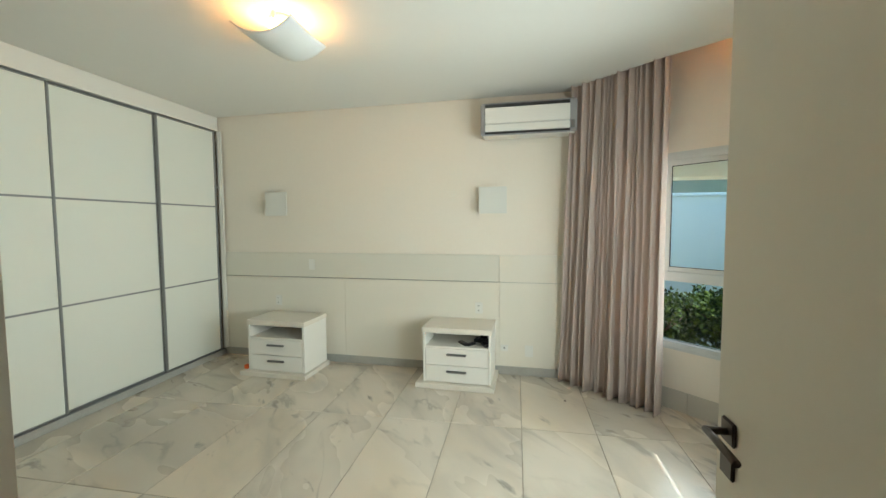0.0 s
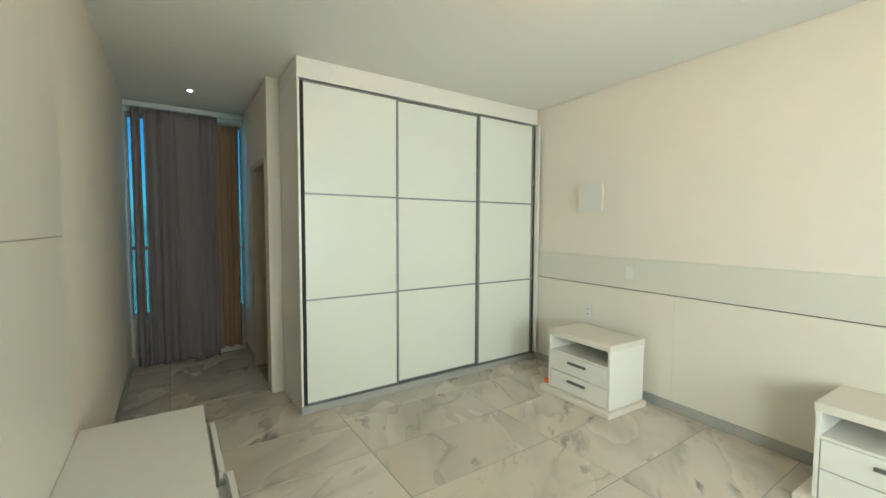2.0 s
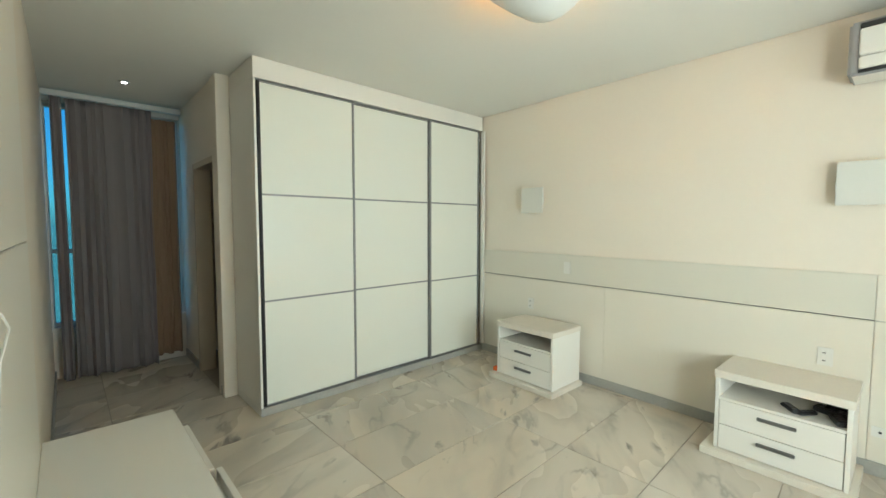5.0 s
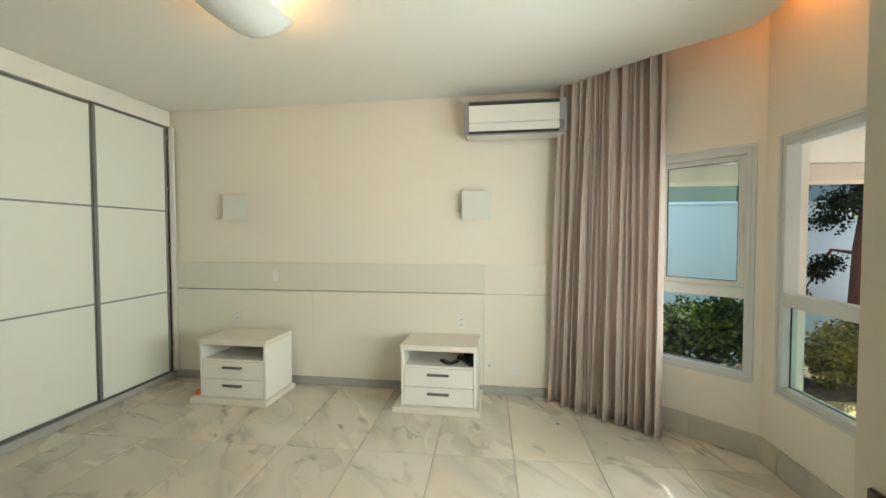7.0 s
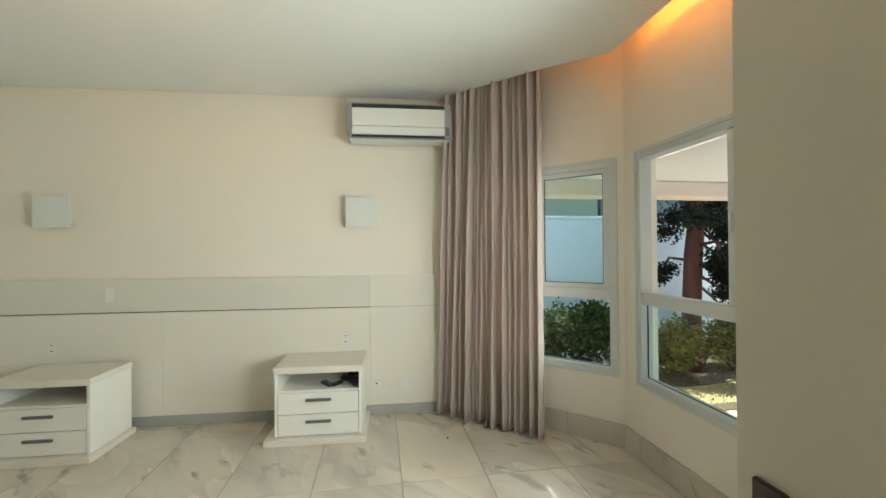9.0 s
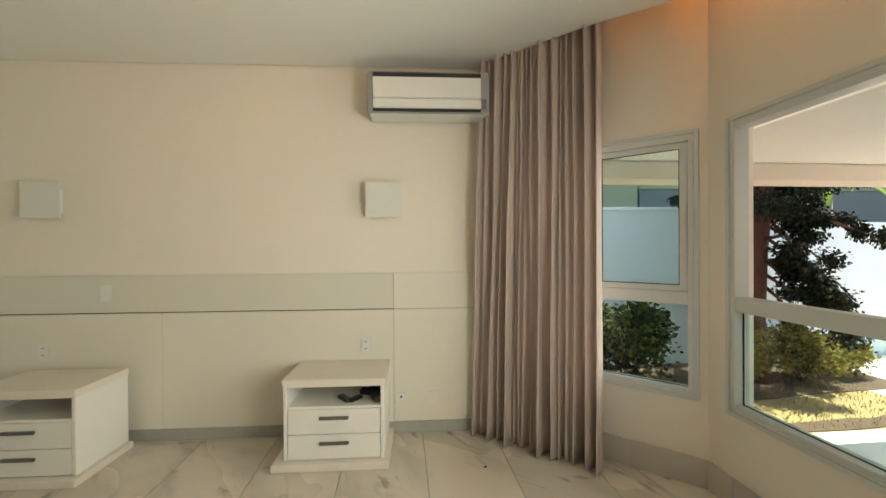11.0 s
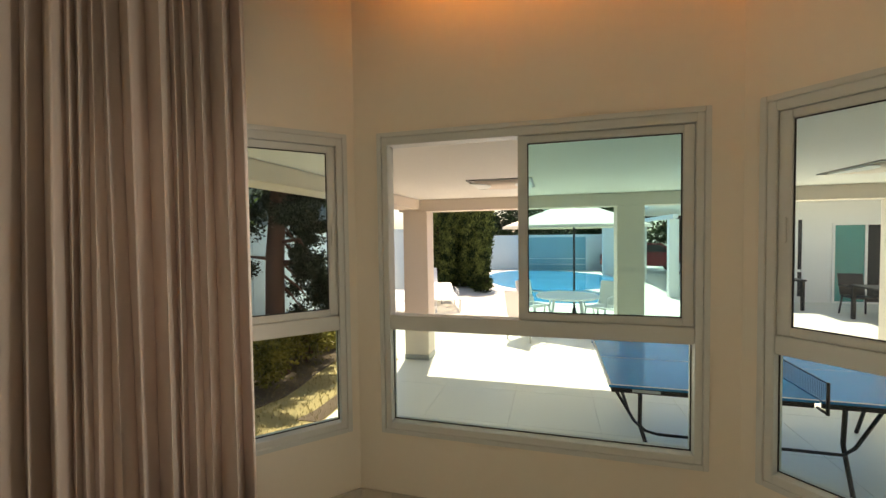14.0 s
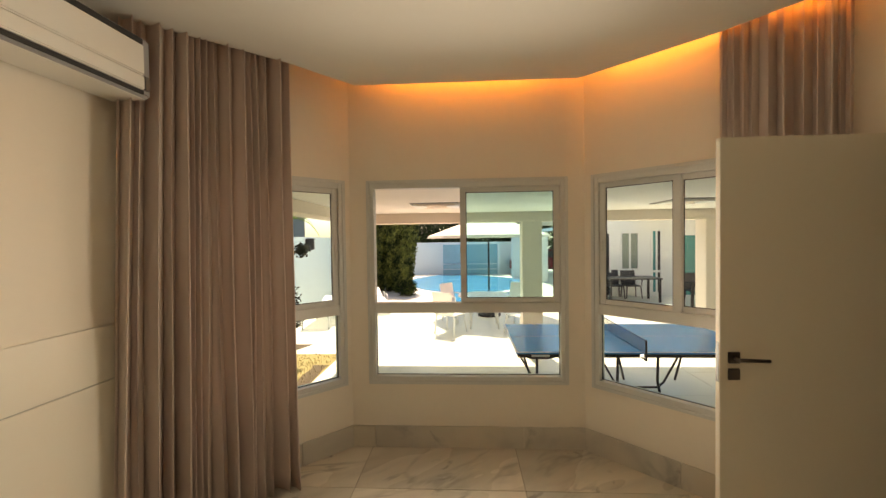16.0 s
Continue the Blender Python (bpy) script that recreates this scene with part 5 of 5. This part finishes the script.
# conifer beside the lawn
tr = thing("conifer", pose(4.9, 6.3, ZG), "garden conifer with red-brown trunk and dark drooping needles", "tree")
rnd = random.Random(31)
trunk = [(0, 0, 0), (-0.03, 0.02, 0.8), (0.02, 0.03, 1.7), (0.10, 0.0, 2.6), (0.06, 0.05, 3.8), (0.1, 0.0, 5.2)]
part("trunk", tubes((trunk, [0.16, 0.13, 0.125, 0.11, 0.08, 0.04]), n=12), M_BARK, tr)
bl, limbs = [], []
for k in range(26):
    z = rnd.uniform(1.5, 4.9)
    a = rnd.uniform(0, 6.28) if k % 3 else rnd.uniform(-0.9, 0.9)
    ln = rnd.uniform(0.5, 1.15) * (1.25 - 0.12 * z)
    drop = rnd.uniform(0.1, 0.85) if z < 3 else rnd.uniform(-0.1, 0.4)
    e = (math.cos(a) * ln, math.sin(a) * ln, z - drop)
    limbs.append((([0.03, 0, z], [e[0] * 0.5, e[1] * 0.5, z + 0.05], list(e)), [0.035, 0.022, 0.008]))
    for f in (0.45, 0.7, 0.95, 1.1):
        bl.append((e[0] * f + rnd.uniform(-0.1, 0.1), e[1] * f + rnd.uniform(-0.1, 0.1), z + 0.05 - drop * f * f + rnd.uniform(-0.08, 0.08), rnd.uniform(0.09, 0.21), rnd.uniform(0.09, 0.21), rnd.uniform(0.07, 0.17)))
for z, x in ((1.75, 0.55), (1.45, 0.75), (1.15, 0.62), (0.95, 0.78), (1.6, 0.95), (1.9, 0.85), (2.05, 0.4), (0.8, 0.6)):
    bl.append((x + rnd.uniform(-0.06, 0.06), rnd.uniform(-0.2, 0.2), z, 0.17, 0.15, 0.15))
    limbs.append((([0.05, 0, z + 0.5], [x * 0.6, 0, z + 0.25], [x, 0, z]), [0.025, 0.016, 0.007]))
for z in (2.2, 2.5, 2.8, 3.2):
    for k in range(6):
        a = rnd.uniform(0, 6.28)
        bl.append((math.cos(a) * rnd.uniform(0.2, 0.7), math.sin(a) * rnd.uniform(0.2, 0.7), z + rnd.uniform(-0.2, 0.2), 0.25, 0.25, 0.16))
for pts, r in limbs:
    part("limb", tubes((pts, r), n=6), M_BARK, tr)
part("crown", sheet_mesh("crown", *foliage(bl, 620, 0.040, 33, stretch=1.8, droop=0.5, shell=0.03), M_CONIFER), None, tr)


def cypress(x, y, r, h, seed):
    t = thing("cypress", pose(x, y, ZG), "tall dense green cypress standing by the pool", "tree", "cypresses")
    rnd = random.Random(seed)
    part("trunk", tubes((((0, 0, 0), (0, 0, h * 0.9)), [0.12, 0.03]), n=8), M_BARK, t)
    bl = []
    for k in range(34):
        z = h * (k + rnd.random()) / 34
        f = z / h
        rr = r * (0.55 + 1.1 * f) * (1 - f ** 3.2) if f < 0.5 else r * 1.05 * (1 - ((f - 0.35) / 0.65) ** 2.4) + 0.05
        bl.append((0, 0, z, rr * 0.5, rr * 0.5, 0.3))
        for _ in range(5):
            a = rnd.uniform(0, 6.28)
            bl.append((math.cos(a) * rr * 0.74, math.sin(a) * rr * 0.74, z + 0.1, rr * 0.24 + 0.04, rr * 0.24 + 0.04, 0.42))
    part("crown", sheet_mesh("crown", *foliage(bl, 190, 0.075, seed, stretch=3.2, droop=-0.9, shell=0.3), M_CYPRESS), None, t)


cypress(14.3, 6.55, 0.75, 4.6, 41)
cypress(14.9, 5.75, 0.80, 5.0, 42)
cypress(14.5, 5.15, 0.62, 4.2, 43)
cypress(16.2, 6.3, 0.8, 4.8, 44)


def arching_plant(name, x, y, z, n, length, width, material, label, seed, trunk=0.0):
    """Long arching leaves from one root, each with a folded blade."""
    rnd = random.Random(seed)
    t = thing(name, pose(x, y, z), label, "plant")
    if trunk:
        part("trunk", tubes((((0, 0, 0), (0.03, 0, trunk * 0.5), (0, 0.02, trunk)), [0.14, 0.11, 0.10]), n=10), M_PALMBARK, t)
    for k in range(n):
        a = 2 * math.pi * k / n + rnd.uniform(-0.3, 0.3)
        ln, rise = length * rnd.uniform(0.7, 1.15), rnd.uniform(0.35, 1.0)
        vv, ff, m = [], [], 9
        for i in range(m + 1):
            f = i / m
            d = ln * (f * (1 - 0.25 * f))
            zz = trunk + ln * (rise * f - 0.75 * f * f)
            w = width * math.sin(math.pi * min(1, 0.08 + 0.92 * f)) ** 0.7
            for s in (-1, 0, 1):
                vv.append((math.cos(a) * d - math.sin(a) * s * w, math.sin(a) * d + math.cos(a) * s * w, zz - (0.25 * w if s == 0 else 0)))
        for i in range(m):
            for s in range(2):
                q = 3 * i + s
                ff.append((q, q + 1, q + 4, q + 3))
        part("leaf", sheet_mesh("leaf", vv, ff, material, True), None, t)


for x, y, sd in ((5.6, 8.6, 51), (6.6, 8.9, 52), (8.4, 9.1, 53), (10.2, 9.0, 54), (11.8, 9.2, 55), (7.5, 9.6, 56)):
    arching_plant("banana_plant", x, y, ZG, 10, 1.6, 0.19, M_PALM, "bright green broad-leaved plant behind the wall", sd, 1.75)
arching_plant("palm", 9.3, 9.2, ZG, 16, 1.8, 0.10, M_PALM, "palm with a grey ringed trunk behind the wall", 61, 3.0)
arching_plant("palm", 13.2, 9.2, ZG, 16, 1.8, 0.10, M_PALM, "palm with a grey ringed trunk behind the wall", 62, 2.8)


def far_tree(x, y, r, h, seed):
    t = thing("tree", pose(x, y, ZG), "dark leafy tree beyond the pool wall", "tree", "far trees")
    rnd = random.Random(seed)
    part("trunk", tubes((((0, 0, 0), (0.1, 0, h * 0.5), (0, 0.1, h * 0.8)), [0.2, 0.14, 0.05]), n=8), M_BARK, t)
    bl = [(rnd.uniform(-0.7, 0.7) * r, rnd.uniform(-0.7, 0.7) * r, h * rnd.uniform(0.35, 0.95), r * 0.4, r * 0.4, h * 0.13) for _ in range(22)]
    part("crown", sheet_mesh("crown", *foliage(bl, 130, 0.22, seed, shell=0.3), M_FARTREE), None, t)


for x, y, r, h, sd in ((25.0, 6.0, 1.6, 3.6, 71), (25.5, 3.2, 1.6, 3.3, 72), (25.2, 0.3, 1.5, 3.4, 73), (24.6, -1.0, 1.0, 2.6, 74), (28.0, 4.8, 2.2, 4.6, 75), (28.5, 1.0, 2.2, 4.2, 76), (27.5, -5.0, 2.0, 4.4, 77), (30, -2.0, 2.2, 4.0, 78)):
    far_tree(x, y, r, h, sd)

# far building with arched openings and a car port
fb = thing("pool_house", pose(19.6, -0.20, ZG), "white pool house with arched dark windows", "house")
part("wall", boxes((0, -1.0, 0, 0.25, 0.50, 2.45)), M_RENDER, fb)
for y in (-0.75, -0.25):
    bm = bmesh.new()
    pts = [(y - 0.14, 0.8), (y + 0.14, 0.8), (y + 0.14, 1.6)] + [(y + 0.14 * math.cos(a), 1.6 + 0.14 * math.sin(a)) for a in [math.pi * k / 8 for k in range(1, 8)]] + [(y - 0.14, 1.6)]
    lo_ = [bm.verts.new((-0.02, *p)) for p in pts]
    hi_ = [bm.verts.new((-0.002, *p)) for p in pts]
    bm.faces.new(lo_)
    bm.faces.new(hi_[::-1])
    for k in range(len(pts)):
        bm.faces.new((lo_[k], lo_[(k + 1) % len(pts)], hi_[(k + 1) % len(pts)], hi_[k]))
    part("window", bm, M_DARK, fb, "dark arched window")
cp = thing("car_port", pose(0, 0, ZG), "white car port with slim columns and a pale roof", "car port")
for x, y in ((13.4, -0.95), (17.6, -0.95), (21.6, -0.95)):
    part("column", boxes((x - 0.13, y - 0.13, 0, x + 0.13, y + 0.13, 2.32), bevel=0.01), M_RENDER, cp)
part("roof", boxes((13.0, -5.5, 2.85, 25.5, -0.8, 2.98), bevel=0.01), M_RENDER, cp)
part("fascia", boxes((13.0, -0.98, 2.33, 22.0, -0.84, 2.46), bevel=0.01), M_RENDER, cp)

# parked car
car = thing("car", pose(21.4, -1.8, ZG, 0, 0, 86), "dark red car parked under the car port", "car")
bm = bmesh.new()
prof = [(-2.0, 0.35), (-2.05, 0.75), (-1.8, 0.95), (-1.1, 1.0), (-0.65, 1.42), (0.7, 1.45), (1.45, 1.0), (2.0, 0.92), (2.05, 0.4)]
a = [bm.verts.new((x, -0.82, z)) for x, z in prof]
b = [bm.verts.new((x, 0.82, z)) for x, z in prof]
bm.faces.new(a)
bm.faces.new(b[::-1])
for k in range(len(prof)):
    bm.faces.new((a[k], a[(k + 1) % len(prof)], b[(k + 1) % len(prof)], b[k]))
bmesh.ops.bevel(bm, geom=list(bm.edges), offset=0.05, segments=2, affect="EDGES")
part("body", bm, M_CAR, car)
for s in (-0.822, 0.822):
    ya, yb = sorted((s, s * 1.008))
    bm = bmesh.new()
    v1 = [bm.verts.new((x, ya, z)) for x, z in ((-0.95, 1.02), (-0.6, 1.35), (0.65, 1.37), (1.25, 1.02))]
    v2 = [bm.verts.new((x, yb, z)) for x, z in ((-0.95, 1.02), (-0.6, 1.35), (0.65, 1.37), (1.25, 1.02))]
    bm.faces.new(v1)
    bm.faces.new(v2[::-1])
    for k in range(4):
        bm.faces.new((v1[k], v1[(k + 1) % 4], v2[(k + 1) % 4], v2[k]))
    part("side_window", bm, M_DARK, car)
    for x in (-1.25, 1.3):
        w = part("wheel", tubes((((x, s * 0.82, 0.33), (x, s * 1.03, 0.33)), 0.33), n=20), M_TYRE, car)
        part("rim", tubes((((x, s * 1.031, 0.33), (x, s * 1.04, 0.33)), 0.21), n=16), M_RIM, w)


# ---- terrace furniture ----
tt = thing("table_tennis_table", pose(4.11, 0.74, ZG), "blue table tennis table with black steel legs", "table tennis table")
TW, TL, TH = 0.755, 1.37, 0.76
for y0, y1 in ((-TL, -0.004), (0.004, TL)):
    h = part("top", boxes((-TW, y0, TH - 0.018, TW, y1, TH), bevel=0.002), M_TTBLUE, tt)
    part("line", boxes((-TW, y0, TH + 0.0002, -TW + 0.02, y1, TH + 0.0012), (TW - 0.02, y0, TH + 0.0002, TW, y1, TH + 0.0012), (-0.002, y0, TH + 0.0002, 0.002, y1, TH + 0.0012), (-TW + 0.021, (y0 if y0 < -1 else y1 - 0.02), TH + 0.0002, TW - 0.021, (y0 + 0.02 if y0 < -1 else y1), TH + 0.0012)), M_TTLINE, h)
    part("apron", boxes((-TW + 0.02, y0 + 0.02, TH - 0.062, -TW + 0.045, y1 - 0.02, TH - 0.019), (TW - 0.045, y0 + 0.02, TH - 0.062, TW - 0.02, y1 - 0.02, TH - 0.019), (-TW + 0.046, (y0 + 0.02 if y0 < -1 else y1 - 0.045), TH - 0.062, TW - 0.046, (y0 + 0.045 if y0 < -1 else y1 - 0.02), TH - 0.019), bevel=0.003), M_TTBLACK, tt, "black steel apron")
    ye = y0 + 0.25 if y0 < -1 else y1 - 0.25
    yi = y0 + TL - 0.22 if y0 < -1 else y1 - TL + 0.22
    for yy, out in ((ye, math.copysign(0.12, ye)), (yi, -math.copysign(0.08, ye))):
        for sx in (-1, 1):
            part("leg", tubes((((sx * 0.62, yy, TH - 0.06), (sx * 0.60, yy, TH - 0.36), (sx * 0.58, yy - out, 0.002)), 0.016)), M_TTBLACK, tt)
for sx in (-0.55, 0.55):
    part("brace", tubes((((sx, 1.32, TH - 0.065), (sx, 1.15, TH - 0.36), (sx, 1.065, TH - 0.43), (sx, 0.98, TH - 0.45), (sx, 0.76, TH - 0.45), (sx, 0.675, TH - 0.43), (sx, 0.59, TH - 0.36), (sx, 0.42, TH - 0.065)), 0.012)), M_TTBLACK, tt)
for sx in (-0.64, 0.64):
    part("brace", tubes((((sx, -0.43, TH - 0.065), (sx, -0.27, TH - 0.36), (sx, -0.20, TH - 0.42), (sx, 0.20, TH - 0.42), (sx, 0.27, TH - 0.36), (sx, 0.43, TH - 0.065)), 0.012)), M_TTBLACK, tt)
part("net", boxes(*[(-0.80 + k * 0.02, -0.0012, TH + 0.004, -0.7975 + k * 0.02, 0.0012, TH + 0.14) for k in range(81)], *[(-0.80, -0.0010, TH + 0.006 + k * 0.019, 0.80, 0.0010, TH + 0.0085 + k * 0.019) for k in range(7)]), M_NET, tt, "blue string net")
part("net_tape", boxes((-0.80, -0.004, TH + 0.141, 0.80, 0.004, TH + 0.150)), M_NET, tt)
for sx in (-1, 1):
    part("net_post", tubes((((sx * 0.83, 0, TH - 0.07), (sx * 0.83, 0, TH + 0.155)), 0.011), (((sx * 0.72, 0, TH - 0.06), (sx * 0.83, 0, TH - 0.06)), 0.01)), M_TTBLACK, tt)
part("badge", boxes((-TW + 0.018, 1.0, TH - 0.052, -TW + 0.0195, 1.2, TH - 0.030)), M_TTLINE, tt, "pale maker's badge")


def patio_chair(x, y, rz, material=M_CHAIR, label="white plastic patio armchair", group="patio chairs"):
    t = thing("patio_chair", pose(x, y, ZG, 0, 0, rz), label, "chair", group)
    part("seat", boxes((-0.24, -0.24, 0.40, 0.24, 0.24, 0.43), bevel=0.012), material, t)
    bm = bmesh.new()
    box(bm, -0.24, -0.012, 0.0, 0.24, 0.012, 0.50, 0.01, Matrix.Translation((0, 0.25, 0.431)) @ Matrix.Rotation(radians(-12), 4, "X"))
    part("backrest", bm, material, t)
    for sx in (-1, 1):
        for sy in (-1, 1):
            part("leg", tubes((((sx * 0.22, sy * 0.21, 0.40), (sx * 0.25, sy * 0.25, 0.001)), 0.018)), material, t)
        part("armrest", tubes((((sx * 0.25, -0.21, 0.43), (sx * 0.27, -0.20, 0.64), (sx * 0.27, 0.0, 0.66), (sx * 0.25, 0.27, 0.66)), 0.016)), material, t)
    return t


for x, y, rz in ((7.6, 3.0, 60), (8.9, 2.9, -40), (8.9, 1.55, -130), (7.5, 1.5, 130)):
    patio_chair(x, y, rz + 0)
t = thing("patio_table", pose(8.25, 2.25, ZG), "round white patio table beneath the umbrella", "table")
part("tabletop", lathe(bmesh.new(), [(0.58, 0.70), (0.60, 0.71), (0.60, 0.73), (0.59, 0.74)], 36), M_CHAIR, t)
for k in range(4):
    a = math.pi / 4 + math.pi / 2 * k
    part("leg", tubes((((0.35 * math.cos(a), 0.35 * math.sin(a), 0.70), (0.45 * math.cos(a), 0.45 * math.sin(a), 0.001)), 0.022)), M_CHAIR, t)
um = thing("patio_umbrella", pose(9.6, 2.05, ZG + 0.0), "large cream canvas patio umbrella, open", "umbrella")
part("base", lathe(bmesh.new(), [(0.30, 0.0), (0.30, 0.06), (0.06, 0.09), (0.035, 0.25)], 24), M_TTBLACK, um)
part("pole", tubes((((0, 0, 0.25), (0, 0, 2.62)), 0.024)), M_TTBLACK, um)
bm = bmesh.new()
ring = [[bm.verts.new((r * math.cos(math.pi / 4 * k), r * math.sin(math.pi / 4 * k), z)) for k in range(8)] for r, z in ((1.62, 2.06), (1.60, 2.12), (0.9, 2.37), (0.06, 2.66))]
for s, q in zip(ring, ring[1:]):
    for k in range(8):
        bm.faces.new((s[k], s[(k + 1) % 8], q[(k + 1) % 8], q[k]))
part("canopy", bm, M_UMB, um).modifiers.new("thick", "SOLIDIFY").thickness = 0.004
for k in range(8):
    a = math.pi / 4 * k
    part("rib", tubes((((0.03, 0, 2.58), (1.58, 0, 2.085)), 0.008), n=5), M_TTBLACK, um).matrix_basis = Matrix.Rotation(a, 4, "Z")


def lounger(x, y, rz, rise):
    t = thing("sun_lounger", pose(x, y, ZG, 0, 0, rz), "white sun lounger with a raised back", "sun lounger", "sun loungers")
    part("frame", tubes((((-0.95, -0.3, 0.30), (0.45, -0.3, 0.30)), 0.02), (((-0.95, 0.3, 0.30), (0.45, 0.3, 0.30)), 0.02)), M_CHAIR, t)
    for k in range(9):
        part("slat", boxes((-0.94 + 0.155 * k, -0.29, 0.321, -0.82 + 0.155 * k, 0.29, 0.335), bevel=0.003), M_CHAIR, t)
    bm = bmesh.new()
    box(bm, 0, -0.29, 0, 0.72, 0.29, 0.02, 0.005, Matrix.Translation((0.46, 0, 0.325)) @ Matrix.Rotation(radians(-rise), 4, "Y"))
    part("backrest", bm, M_CHAIR, t)
    for sx in (-0.85, 0.35):
        for sy in (-1, 1):
            part("leg", tubes((((sx, sy * 0.3, 0.28), (sx, sy * 0.3, 0.001)), 0.02)), M_CHAIR, t)
        part("arm", tubes((((sx * 0.4, -0.31, 0.31), (sx * 0.4, -0.33, 0.46), (sx * 0.4 + 0.3, -0.33, 0.46)), 0.012)), M_CHAIR, t)


lounger(10.6, 5.35, 20, 14)
lounger(11.6, 6.1, 20, 50)
lounger(8.8, 6.2, 5, 14)

# dark dining set before the wing
dt = thing("dining_table", pose(10.3, -4.5, ZG), "dark outdoor dining table", "table")
part("tabletop", boxes((-0.45, -0.8, 0.71, 0.45, 0.8, 0.75), bevel=0.005), M_TTBLACK, dt)
for sx in (-0.4, 0.4):
    for sy in (-0.74, 0.74):
        part("leg", boxes((sx - 0.03, sy - 0.03, 0.001, sx + 0.03, sy + 0.03, 0.709)), M_TTBLACK, dt)
copy_thing(dt, pose(12.0, -2.55, ZG))
for x, y, rz in ((9.45, -4.75, 90), (9.45, -5.4, 90), (11.15, -4.15, -90), (11.15, -4.9, -90), (12.65, -2.3, -90), (12.65, -2.85, -90)):
    patio_chair(x, y, rz, M_BLACK, "black outdoor dining chair", "dark chairs")

# terrace tiles: the nearest as single pieces, the rest joined
TP = 0.90
bm_far = bmesh.new()
me_tile = None
count = 0
for i in range(0, 31):
    for j in range(-10, 7):
        x0, y0 = 2.32 + i * TP, -0.62 + j * TP
        x1, y1 = min(x0 + TP, 29.9), min(y0 + TP, 4.88)
        if y1 - y0 < 0.05 or y0 < -9.2:
            continue
        g = 0.002
        if x0 < 9.5 and y0 > -5.0:
            full = abs(y1 - y0 - TP) < 1e-6
            if full and me_tile is None:
                bt = bmesh.new()
                prism(bt, [(g, g), (TP - g, g), (TP - g, TP - g), (g, TP - g)], -0.012, 0.0, 0.0012)
                me_tile = mesh_of("tile", bt, M_TERRACE)
            if full:
                o = part("tile", me_tile, None, terrace)
            else:
                bt = bmesh.new()
                prism(bt, [(g, g), (TP - g, g), (TP - g, y1 - y0 - g), (g, y1 - y0 - g)], -0.012, 0.0, 0.0012)
                o = part("tile", bt, M_TERRACE, terrace)
            o.matrix_basis = Matrix.Translation((x0, y0, ZG))
        else:
            prism(bm_far, [(x0 + g, y0 + g), (x1 - g, y0 + g), (x1 - g, y1 - g), (x0 + g, y1 - g)], ZG - 0.012, ZG)
tagged(part("tiles", bm_far, M_TERRACE, terrace), kind="stuff")
